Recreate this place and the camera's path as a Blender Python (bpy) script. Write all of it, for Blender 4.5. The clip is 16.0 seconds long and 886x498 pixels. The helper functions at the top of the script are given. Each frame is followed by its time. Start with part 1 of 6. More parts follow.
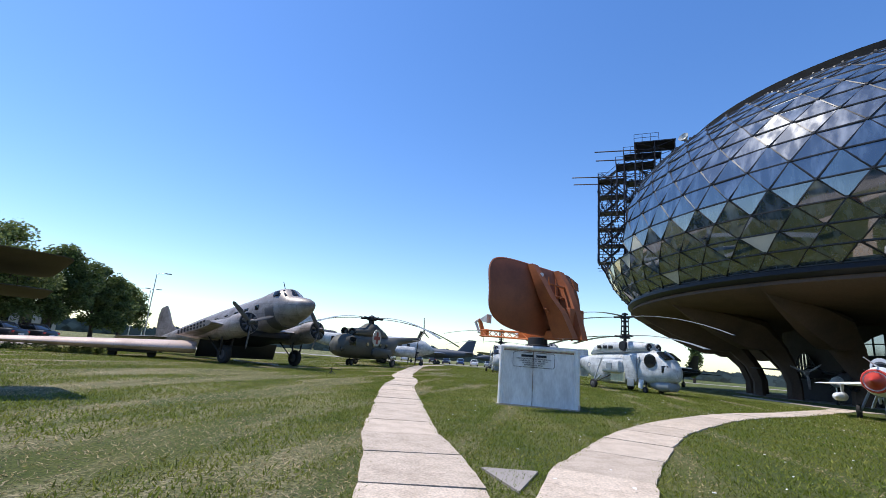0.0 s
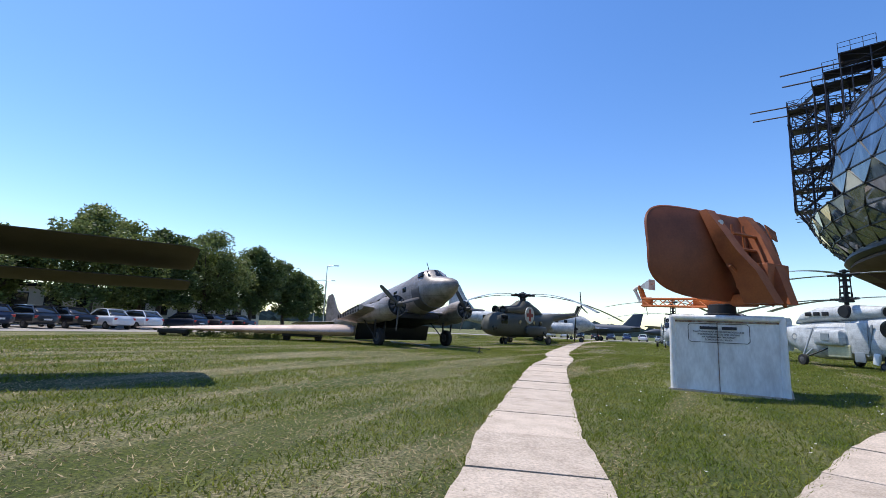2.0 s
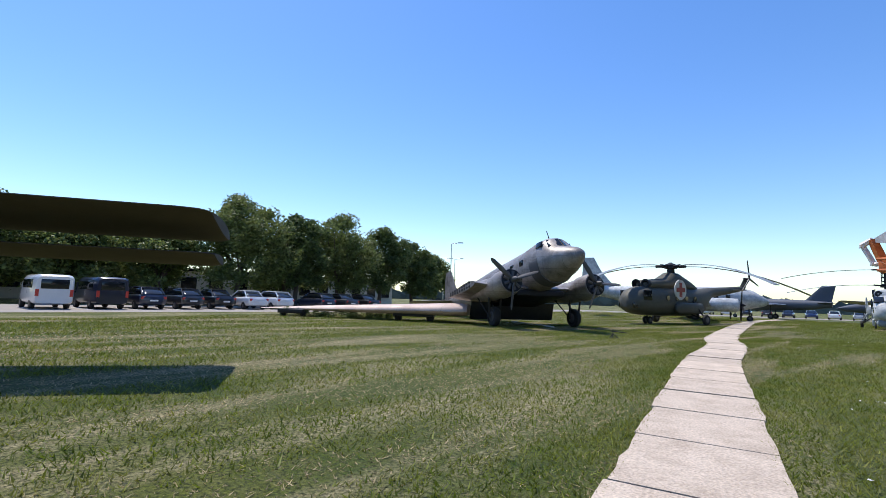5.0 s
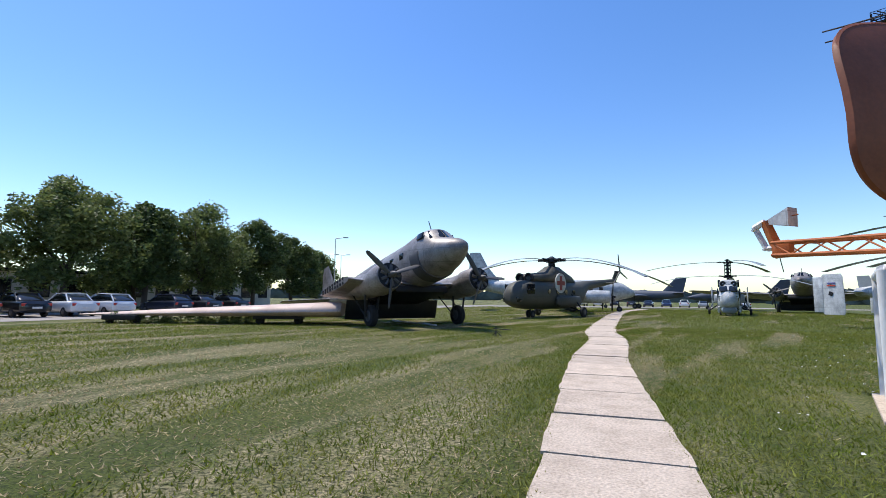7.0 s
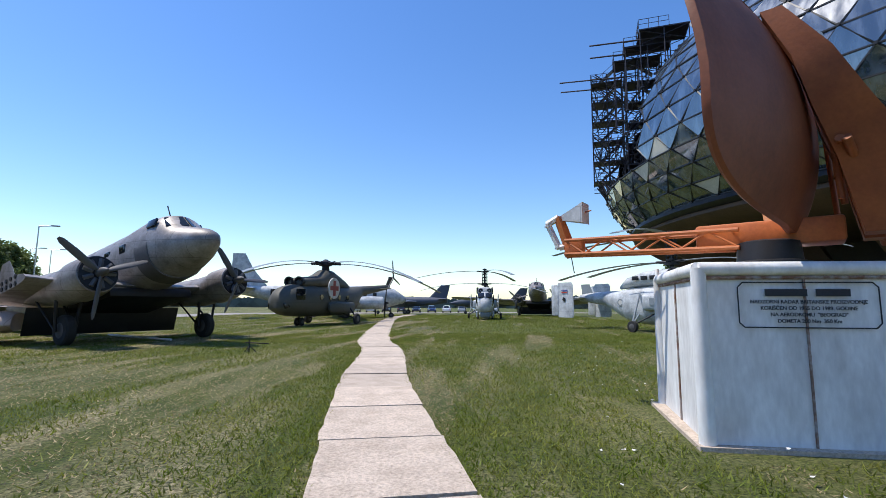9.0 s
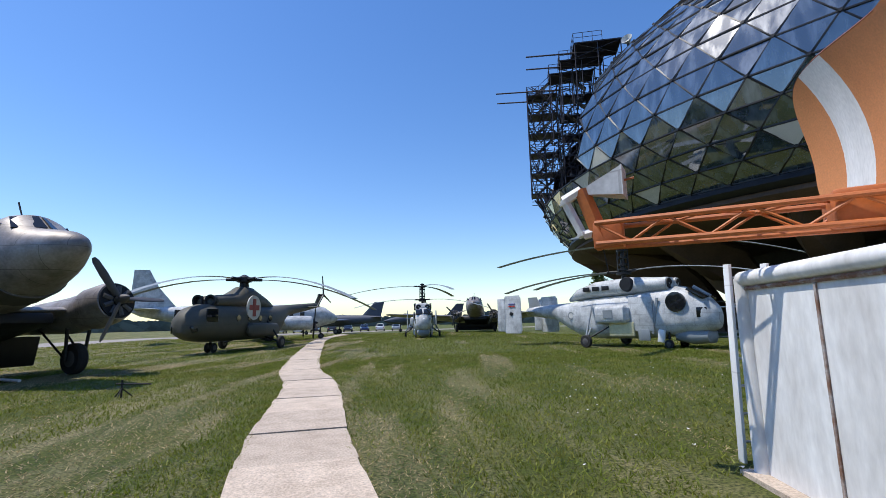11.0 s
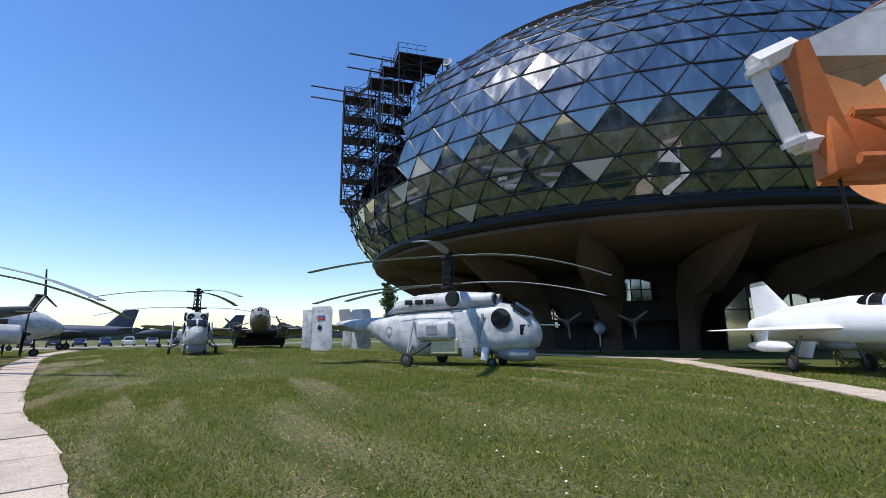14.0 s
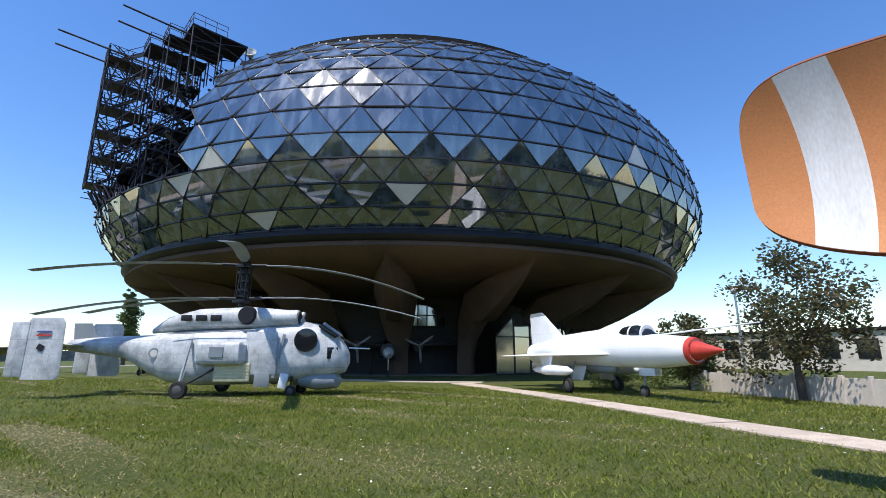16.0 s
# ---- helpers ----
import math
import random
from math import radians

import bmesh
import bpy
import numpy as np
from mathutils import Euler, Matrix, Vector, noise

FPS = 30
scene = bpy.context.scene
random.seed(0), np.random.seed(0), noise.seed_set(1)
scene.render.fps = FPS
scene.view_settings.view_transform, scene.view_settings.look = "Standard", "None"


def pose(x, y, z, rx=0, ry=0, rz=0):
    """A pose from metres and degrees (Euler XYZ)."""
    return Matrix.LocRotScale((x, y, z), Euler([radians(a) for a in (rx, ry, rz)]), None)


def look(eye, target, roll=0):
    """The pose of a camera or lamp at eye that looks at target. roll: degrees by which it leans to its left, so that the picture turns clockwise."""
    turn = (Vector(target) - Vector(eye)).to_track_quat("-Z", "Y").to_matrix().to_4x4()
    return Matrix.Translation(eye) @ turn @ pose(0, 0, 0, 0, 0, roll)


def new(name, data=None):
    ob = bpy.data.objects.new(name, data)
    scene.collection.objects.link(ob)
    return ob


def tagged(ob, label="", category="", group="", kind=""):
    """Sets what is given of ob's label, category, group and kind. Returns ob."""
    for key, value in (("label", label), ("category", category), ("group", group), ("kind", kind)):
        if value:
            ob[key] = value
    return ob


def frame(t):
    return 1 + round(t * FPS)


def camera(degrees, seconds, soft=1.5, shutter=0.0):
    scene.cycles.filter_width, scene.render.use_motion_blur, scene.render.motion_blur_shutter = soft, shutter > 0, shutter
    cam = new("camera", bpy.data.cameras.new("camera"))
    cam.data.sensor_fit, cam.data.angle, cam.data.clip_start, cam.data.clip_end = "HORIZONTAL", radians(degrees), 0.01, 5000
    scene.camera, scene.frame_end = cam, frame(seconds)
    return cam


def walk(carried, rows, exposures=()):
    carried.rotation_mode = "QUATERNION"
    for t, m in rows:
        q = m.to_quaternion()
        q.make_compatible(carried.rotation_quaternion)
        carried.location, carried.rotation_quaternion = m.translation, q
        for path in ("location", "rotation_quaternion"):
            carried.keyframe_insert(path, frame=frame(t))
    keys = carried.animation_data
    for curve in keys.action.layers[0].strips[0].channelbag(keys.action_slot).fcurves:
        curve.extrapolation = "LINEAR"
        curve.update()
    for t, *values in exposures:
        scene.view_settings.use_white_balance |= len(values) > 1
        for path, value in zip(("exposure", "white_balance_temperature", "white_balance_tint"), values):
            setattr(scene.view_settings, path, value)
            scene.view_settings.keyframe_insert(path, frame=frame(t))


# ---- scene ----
cam = camera(86.6, 16.0, soft=0.85)
PATH = [
    (0, (0.614, 0.476, 1.298), (0.501, 2.558, 1.780), 4.5),
    (0.5, (0.754, 1.033, 1.328), (0.549, 3.108, 1.805), 4.6),
    (1, (0.876, 1.555, 1.346), (0.541, 3.620, 1.797), 4.0),
    (1.5, (0.858, 2.093, 1.335), (0.292, 4.121, 1.717), 3.4),
    (2, (0.881, 2.596, 1.324), (0.103, 4.558, 1.670), 2.6),
    (2.5, (0.855, 3.181, 1.299), (-0.092, 5.075, 1.611), 2.5),
    (3, (0.767, 3.778, 1.352), (-0.264, 5.628, 1.662), 2.2),
    (3.5, (0.688, 4.276, 1.326), (-0.417, 6.082, 1.632), 2.4),
    (3.7, (0.610, 4.488, 1.301), (-0.536, 6.272, 1.592), 2.5),
    (5.8, (-0.068, 7.428, 1.472), (-1.392, 9.098, 1.671), 1.5),
    (6, (-0.139, 7.657, 1.472), (-1.397, 9.376, 1.672), 1.8),
    (6.5, (-0.357, 8.274, 1.467), (-1.409, 10.124, 1.698), 1.8),
    (7, (-0.532, 8.914, 1.447), (-1.422, 10.849, 1.667), 0.6),
    (7.5, (-0.707, 9.563, 1.456), (-1.394, 11.577, 1.682), 0.4),
    (8, (-0.780, 10.205, 1.443), (-1.219, 12.284, 1.697), -0.3),
    (8.5, (-0.875, 10.841, 1.437), (-1.070, 12.957, 1.693), -0.2),
    (9, (-0.937, 11.485, 1.427), (-0.855, 13.608, 1.684), 0.3),
    (9.2, (-0.965, 11.761, 1.461), (-0.819, 13.880, 1.722), 0.1),
    (11.3, (-1.205, 14.793, 1.486), (-0.758, 16.857, 1.828), -1.0),
    (11.5, (-1.229, 15.067, 1.522), (-0.733, 17.118, 1.873), -0.7),
    (12, (-1.390, 15.741, 1.512), (-0.767, 17.753, 1.885), 0.2),
    (12.5, (-1.434, 16.401, 1.486), (-0.688, 18.376, 1.839), 0.3),
    (13, (-1.483, 17.049, 1.476), (-0.592, 18.963, 1.830), 0.5),
    (13.5, (-1.453, 17.686, 1.480), (-0.364, 19.494, 1.832), 0.1),
    (14, (-1.421, 18.340, 1.478), (-0.168, 20.033, 1.862), -0.4),
    (14.5, (-1.458, 18.954, 1.518), (-0.014, 20.471, 1.955), 0.5),
    (15, (-1.403, 19.581, 1.542), (0.227, 20.881, 2.026), 0.3),
    (15.5, (-1.422, 20.178, 1.539), (0.327, 21.296, 2.057), 0.2),
    (16, (-1.343, 20.745, 1.509), (0.530, 21.662, 1.989), -0.1),
]
walk(cam, [(t, look(eye, target, roll)) for t, eye, target, roll in PATH],
     exposures=[(0, 0.28), (3.5, 0.24), (9, 0.24), (11.5, 0.1), (14, 0.16), (15, 0.24), (16, 0.42)])

# ---- light ----
SUN_AZ, SUN_EL = radians(165), radians(64)
world = bpy.data.worlds.new("world")
scene.world = world
world.use_nodes = True
wn = world.node_tree.nodes
sky = wn.new("ShaderNodeTexSky")
sky.sky_type, sky.sun_disc = "NISHITA", False
sky.sun_elevation, sky.sun_rotation = SUN_EL, math.pi / 2 - SUN_AZ
sky.air_density, sky.dust_density, sky.ozone_density, sky.altitude = 1.12, 0.22, 3.1, 100
wn["Background"].inputs[1].default_value = 0.165
clear = wn.new("ShaderNodeHueSaturation")
clear.inputs["Saturation"].default_value, clear.inputs["Value"].default_value = 1.24, 1.0
clear.inputs["Hue"].default_value = 0.509
world.node_tree.links.new(sky.outputs[0], clear.inputs["Color"])
world.node_tree.links.new(clear.outputs[0], wn["Background"].inputs[0])
sun = new("sun", bpy.data.lights.new("sun", "SUN"))
sun.data.energy, sun.data.angle, sun.data.color = 4.0, radians(0.53), (1.0, 0.95, 0.87)
to_sun = Vector((math.cos(SUN_AZ) * math.cos(SUN_EL), math.sin(SUN_AZ) * math.cos(SUN_EL), math.sin(SUN_EL)))
sun.matrix_world = look((0, 0, 60), Vector((0, 0, 60)) - to_sun)

# ---- materials ----
def surface(name, base, rough=0.6, metal=0.0, second=None, scale=3.0, amount=0.5, fine=40.0, grain=0.12, bump=0.15,
            streak=(1, 1, 1), spec=0.5, rand=0.0, island=0.0, coat=0.0, panel=None):
    """A weathered surface: a base colour, stains of a second colour and fine grain."""
    m = bpy.data.materials.new(name)
    m.use_nodes = True
    nt = m.node_tree
    n, l = nt.nodes, nt.links
    p = n["Principled BSDF"]
    tc = n.new("ShaderNodeTexCoord")
    mp = n.new("ShaderNodeMapping")
    mp.inputs["Scale"].default_value = streak
    l.new(tc.outputs["Object"], mp.inputs[0])
    big = n.new("ShaderNodeTexNoise")
    big.inputs["Scale"].default_value, big.inputs["Detail"].default_value = scale, 6
    big.inputs["Roughness"].default_value = 0.62
    l.new(mp.outputs[0], big.inputs["Vector"])
    small = n.new("ShaderNodeTexNoise")
    small.inputs["Scale"].default_value, small.inputs["Detail"].default_value = fine, 4
    l.new(mp.outputs[0], small.inputs["Vector"])
    ramp = n.new("ShaderNodeMapRange")
    ramp.inputs[1].default_value, ramp.inputs[2].default_value = 0.42, 0.68
    ramp.inputs[3].default_value, ramp.inputs[4].default_value = 0.0, amount
    l.new(big.outputs[0], ramp.inputs[0])
    mix = n.new("ShaderNodeMixRGB")
    mix.inputs[1].default_value = (*base, 1)
    mix.inputs[2].default_value = (*(second or tuple(c * 0.6 for c in base)), 1)
    l.new(ramp.outputs[0], mix.inputs[0])
    hsv = n.new("ShaderNodeHueSaturation")
    gr = n.new("ShaderNodeMapRange")
    gr.inputs[1].default_value, gr.inputs[2].default_value = 0.25, 0.75
    gr.inputs[3].default_value, gr.inputs[4].default_value = 1 - grain, 1 + grain
    l.new(small.outputs[0], gr.inputs[0])
    value = gr.outputs[0]
    for used, node, out in ((rand, "ShaderNodeObjectInfo", "Random"), (island, "ShaderNodeNewGeometry", "Random Per Island")):
        if used:
            src = n.new(node)
            rr = n.new("ShaderNodeMapRange")
            rr.inputs[3].default_value, rr.inputs[4].default_value = 1 - used, 1 + used
            l.new(src.outputs[out], rr.inputs[0])
            mul = n.new("ShaderNodeMath")
            mul.operation = "MULTIPLY"
            l.new(value, mul.inputs[0])
            l.new(rr.outputs[0], mul.inputs[1])
            value = mul.outputs[0]
    l.new(value, hsv.inputs["Value"])
    l.new(mix.outputs[0], hsv.inputs["Color"])
    paint = hsv.outputs[0]
    if panel:
        # riveted sheet seams, along the body and up its side
        sep, com = n.new("ShaderNodeSeparateXYZ"), n.new("ShaderNodeCombineXYZ")
        l.new(tc.outputs["Object"], sep.inputs[0])
        l.new(sep.outputs[0], com.inputs[0])
        l.new(sep.outputs[2], com.inputs[1])
        br = n.new("ShaderNodeTexBrick")
        l.new(com.outputs[0], br.inputs["Vector"])
        br.offset_frequency, br.squash_frequency = 2, 3
        for key, v in (("Scale", 1.0), ("Mortar Size", 0.009), ("Mortar Smooth", 0.4), ("Brick Width", panel[0]), ("Row Height", panel[1])):
            br.inputs[key].default_value = v
        br.inputs["Color1"].default_value, br.inputs["Color2"].default_value = (1, 1, 1, 1), (0.84, 0.84, 0.85, 1)
        br.inputs["Mortar"].default_value = (0.35, 0.34, 0.33, 1)
        seam = n.new("ShaderNodeMixRGB")
        seam.blend_type, seam.inputs[0].default_value = "MULTIPLY", panel[2]
        l.new(paint, seam.inputs[1])
        l.new(br.outputs[0], seam.inputs[2])
        paint = seam.outputs[0]
    l.new(paint, p.inputs["Base Color"])
    p.inputs["Metallic"].default_value = metal
    p.inputs["Specular IOR Level"].default_value = spec
    p.inputs["Coat Weight"].default_value = coat
    rg = n.new("ShaderNodeMapRange")
    rg.inputs[3].default_value, rg.inputs[4].default_value = max(0.02, rough - 0.12), min(1, rough + 0.12)
    l.new(big.outputs[0], rg.inputs[0])
    l.new(rg.outputs[0], p.inputs["Roughness"])
    if bump:
        b = n.new("ShaderNodeBump")
        b.inputs["Strength"].default_value, b.inputs["Distance"].default_value = bump, 0.02
        l.new(small.outputs[0], b.inputs["Height"])
        l.new(b.outputs[0], p.inputs["Normal"])
    return m


def leafy(name, base, second, **kw):
    m = surface(name, base, 0.55, second=second, amount=0.7, bump=0, island=0.4, spec=0.3, **kw)
    n, l = m.node_tree.nodes, m.node_tree.links
    p, o = n["Principled BSDF"], n["Material Output"]
    t = n.new("ShaderNodeBsdfTranslucent")
    x = n.new("ShaderNodeMixShader")
    x.inputs[0].default_value = 0.4
    l.new(p.inputs["Base Color"].links[0].from_socket, t.inputs[0])
    l.new(p.outputs[0], x.inputs[1])
    l.new(t.outputs[0], x.inputs[2])
    l.new(x.outputs[0], o.inputs[0])
    return m


def glass(name, base, rough=0.03, ior=1.5, coat=0.0):
    m = bpy.data.materials.new(name)
    m.use_nodes = True
    p = m.node_tree.nodes["Principled BSDF"]
    p.inputs["Base Color"].default_value = (*base, 1)
    p.inputs["Roughness"].default_value = rough
    p.inputs["IOR"].default_value = ior
    p.inputs["Coat Weight"].default_value = coat
    return m


def dusty_glass(name, base):
    """Reflective tinted glazing under a thin film of dust, streaked downwards."""
    m = glass(name, base, 0.03, 2.6)
    n, l = m.node_tree.nodes, m.node_tree.links
    p = n["Principled BSDF"]
    tc, mp, no, rg = (n.new("ShaderNode" + k) for k in ("TexCoord", "Mapping", "TexNoise", "MapRange"))
    mp.inputs["Scale"].default_value = (1.6, 1.6, 0.35)
    no.inputs["Scale"].default_value, no.inputs["Detail"].default_value = 0.9, 5
    l.new(tc.outputs["Object"], mp.inputs[0])
    l.new(mp.outputs[0], no.inputs["Vector"])
    for i, v in enumerate((0.42, 0.72, 0.12, 0.75)):
        rg.inputs[i + 1].default_value = v
    l.new(no.outputs[0], rg.inputs[0])
    l.new(rg.outputs[0], p.inputs["Coat Weight"])
    dust = n.new("ShaderNodeMixRGB")
    dust.inputs[1].default_value, dust.inputs[2].default_value = (*base, 1), (0.07, 0.115, 0.18, 1)
    l.new(rg.outputs[0], dust.inputs[0])
    l.new(dust.outputs[0], p.inputs["Base Color"])
    p.inputs["Coat Roughness"].default_value = 0.34
    p.inputs["Coat IOR"].default_value = 1.7
    return m


def grass_ground():
    """Mown lawn with dry hay swaths and painted shade between the blades, in metres."""
    m = bpy.data.materials.new("lawn")
    m.use_nodes = True
    n, l = m.node_tree.nodes, m.node_tree.links
    p = n["Principled BSDF"]
    tc = n.new("ShaderNodeTexCoord")

    def tex(scale, detail, sx=1.0, sy=1.0, rot=0.0):
        mp = n.new("ShaderNodeMapping")
        mp.inputs["Scale"].default_value = (sx, sy, 1)
        mp.inputs["Rotation"].default_value = (0, 0, radians(rot))
        l.new(tc.outputs["Object"], mp.inputs[0])
        t = n.new("ShaderNodeTexNoise")
        t.inputs["Scale"].default_value, t.inputs["Detail"].default_value, t.inputs["Roughness"].default_value = scale, detail, 0.65
        l.new(mp.outputs[0], t.inputs["Vector"])
        return t.outputs[0]

    def ramp(src, lo, hi, a=0.0, b=1.0):
        r = n.new("ShaderNodeMapRange")
        for i, v in enumerate((lo, hi, a, b)):
            r.inputs[i + 1].default_value = v
        l.new(src, r.inputs[0])
        return r.outputs[0]

    def mix(f, a, b):
        x = n.new("ShaderNodeMixRGB")
        for i, v in enumerate((f, a, b)):
            if isinstance(v, tuple):
                x.inputs[i].default_value = (*v, 1)
            elif isinstance(v, float):
                x.inputs[i].default_value = v
            else:
                l.new(v, x.inputs[i])
        return x.outputs[0]

    def mul(a, b):
        x = n.new("ShaderNodeMath")
        x.operation = "MULTIPLY"
        l.new(a, x.inputs[0])
        l.new(b, x.inputs[1])
        return x.outputs[0]

    green = mix(ramp(tex(0.45, 5), 0.35, 0.65), (0.062, 0.1, 0.01), (0.135, 0.152, 0.022))
    green = mix(ramp(tex(6, 6), 0.4, 0.7, 0, 0.6), green, (0.20, 0.185, 0.07))
    # hay lies in swaths on the side away from the building
    swath = ramp(tex(0.8, 5, 1.0, 0.16, 0), 0.45, 0.62)
    sep = n.new("ShaderNodeSeparateXYZ")
    l.new(tc.outputs["Object"], sep.inputs[0])
    west = ramp(sep.outputs[0], 6.0, -3.0, 0.08, 0.95)
    hay = mul(mul(swath, west), ramp(tex(9, 5), 0.3, 0.62))
    col = mix(hay, green, (0.55, 0.45, 0.27))
    # near-black fine noise paints the shaded gaps between blades
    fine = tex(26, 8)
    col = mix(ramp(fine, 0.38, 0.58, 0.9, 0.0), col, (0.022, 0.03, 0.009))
    l.new(col, p.inputs["Base Color"])
    p.inputs["Roughness"].default_value = 0.85
    p.inputs["Specular IOR Level"].default_value = 0.2
    b = n.new("ShaderNodeBump")
    b.inputs["Strength"].default_value, b.inputs["Distance"].default_value = 0.9, 0.05
    l.new(tex(34, 6), b.inputs["Height"])
    l.new(b.outputs[0], p.inputs["Normal"])
    return m


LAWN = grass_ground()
BLADE = leafy("grass_blades", (0.15, 0.19, 0.018), (0.32, 0.29, 0.075), scale=1.1)
HAY = leafy("dry_grass", (0.42, 0.32, 0.17), (0.56, 0.45, 0.27), scale=1.0)
SLAB = surface("path_concrete", (0.56, 0.455, 0.36), 0.9, second=(0.40, 0.315, 0.24), scale=2.6, amount=0.75, fine=38, grain=0.32, bump=0.8, rand=0.1)
SLAB_EDGE = surface("joint_soil", (0.07, 0.06, 0.03), 0.95, second=(0.05, 0.07, 0.02), scale=8, bump=0.5)
ASPHALT = surface("road_asphalt", (0.32, 0.28, 0.25), 0.9, second=(0.22, 0.2, 0.18), scale=0.4, amount=0.6, bump=0.3)
ALU = surface("weathered_aluminium", (0.34, 0.31, 0.295), 0.48, 0.3, second=(0.13, 0.11, 0.10), scale=1.3, amount=0.8, fine=14, grain=0.16, bump=0.06, panel=(1.15, 0.62, 0.8))
ALU_DARK = surface("dark_grey_panel", (0.10, 0.095, 0.095), 0.55, 0.1, scale=2, bump=0.05)
ALU_PINK = surface("faded_wing_paint", (0.62, 0.47, 0.40), 0.6, 0.1, second=(0.42, 0.3, 0.25), scale=1.0, amount=0.6, bump=0.05, panel=(1.2, 5.0, 0.5))
WINDOW = glass("dark_window_glass", (0.012, 0.014, 0.016), 0.06)
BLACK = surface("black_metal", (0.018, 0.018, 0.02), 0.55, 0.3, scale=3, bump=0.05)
RUBBER = surface("tyre_rubber", (0.022, 0.021, 0.02), 0.85, scale=5, bump=0.2)
OLIVE = surface("olive_drab_paint", (0.075, 0.072, 0.055), 0.65, second=(0.12, 0.105, 0.08), scale=1.1, amount=0.7, fine=18, bump=0.06, panel=(1.3, 0.8, 0.5))
TAN = surface("tan_wing_fabric", (0.085, 0.066, 0.045), 0.9, second=(0.06, 0.046, 0.03), scale=0.9, amount=0.6, bump=0.08)
GREYWHITE = surface("pale_grey_aircraft_paint", (0.60, 0.615, 0.62), 0.5, second=(0.30, 0.31, 0.32), scale=1.9, amount=0.85, fine=16, grain=0.14, bump=0.05, panel=(0.85, 0.55, 0.55))
GREYDARK = surface("slate_grey_paint", (0.24, 0.27, 0.29), 0.5, second=(0.16, 0.18, 0.2), scale=2, amount=0.5, bump=0.04)
WHITE = surface("white_aircraft_paint", (0.82, 0.83, 0.84), 0.4, second=(0.68, 0.69, 0.7), scale=1.2, amount=0.5, grain=0.04, bump=0.02, panel=(1.6, 0.9, 0.3))
RED = surface("red_cone_paint", (0.55, 0.05, 0.03), 0.45, second=(0.4, 0.03, 0.02), scale=3, bump=0.03)
CREAM = surface("cream_louvre", (0.72, 0.66, 0.42), 0.6, scale=5, bump=0.05)
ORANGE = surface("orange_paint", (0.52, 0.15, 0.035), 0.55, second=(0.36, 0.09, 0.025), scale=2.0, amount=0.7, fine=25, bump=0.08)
# lighter orange: sunlight on the hollow front is put into the colour
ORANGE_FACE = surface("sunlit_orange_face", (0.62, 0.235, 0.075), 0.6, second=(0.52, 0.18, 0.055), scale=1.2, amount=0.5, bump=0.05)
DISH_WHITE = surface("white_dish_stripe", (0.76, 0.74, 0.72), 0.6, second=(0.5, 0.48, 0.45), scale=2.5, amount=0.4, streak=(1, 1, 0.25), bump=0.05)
# ribs and reflector back: tones darkened for the side turned from the sun
ORANGE_BACK = surface("shaded_weathered_orange", (0.34, 0.095, 0.026), 0.6, second=(0.22, 0.055, 0.018), scale=2.4, amount=0.7, fine=24, bump=0.1)
DISH_SHADE = surface("shaded_brown_dish_back", (0.235, 0.062, 0.02), 0.6, second=(0.15, 0.038, 0.014), scale=1.5, amount=0.7, fine=22, bump=0.1)
PLINTH = surface("white_plinth_paint", (0.80, 0.80, 0.79), 0.6, second=(0.47, 0.44, 0.41), scale=2.2, amount=0.6, fine=18, grain=0.1, streak=(1, 1, 0.35), bump=0.12)
RUSTLINE = surface("rusty_edge", (0.2, 0.1, 0.06), 0.8, second=(0.45, 0.42, 0.4), scale=9, amount=0.9, bump=0.2)
INK = surface("black_lettering", (0.03, 0.03, 0.035), 0.7, bump=0)
PANE = dusty_glass("dusty_facade_glass", (0.012, 0.02, 0.028))
PANE_PALE = surface("pale_blind_behind_glass", (0.5, 0.49, 0.47), 0.25, scale=1, amount=0.3, bump=0, coat=0.6)
FRAME = surface("dark_steel_frame", (0.022, 0.022, 0.026), 0.45, 0.4, scale=2, bump=0.05)
ROOF = surface("black_roof_rim", (0.015, 0.015, 0.016), 0.88, spec=0.2, scale=1, bump=0.1)
CONCRETE = surface("brown_concrete", (0.1, 0.058, 0.034), 0.85, second=(0.055, 0.035, 0.023), scale=0.25, amount=0.8, fine=6, grain=0.15, bump=0.25)
SCAFF = surface("scaffold_steel", (0.035, 0.033, 0.045), 0.5, 0.4, second=(0.06, 0.035, 0.025), scale=3, bump=0.1)
BARK = surface("bark", (0.10, 0.075, 0.055), 0.9, scale=6, bump=0.6, streak=(1, 1, 0.2))
LEAF = leafy("tree_leaves", (0.15, 0.19, 0.055), (0.22, 0.24, 0.09), scale=0.5)
LEAF_DARK = leafy("dark_tree_leaves", (0.09, 0.13, 0.04), (0.15, 0.18, 0.06), scale=0.5)
LEAF_RED = leafy("reddish_tree_leaves", (0.085, 0.09, 0.035), (0.13, 0.075, 0.04), scale=0.8)
WALLPAINT = surface("pale_wall_render", (0.6, 0.56, 0.5), 0.85, scale=0.6, amount=0.4, bump=0.1)
LOWWALL = surface("precast_wall_concrete", (0.62, 0.54, 0.46), 0.85, second=(0.45, 0.39, 0.33), scale=1, amount=0.6, bump=0.2)
CHROME = surface("steel", (0.5, 0.5, 0.5), 0.3, 0.9, bump=0)
CROSS = surface("faded_red_cross", (0.32, 0.06, 0.05), 0.6, second=(0.22, 0.05, 0.04), scale=4)
DISC = surface("faded_white_disc", (0.62, 0.6, 0.56), 0.65, second=(0.4, 0.38, 0.35), scale=4)
BLUE = surface("blue_marking", (0.08, 0.1, 0.3), 0.6, bump=0)
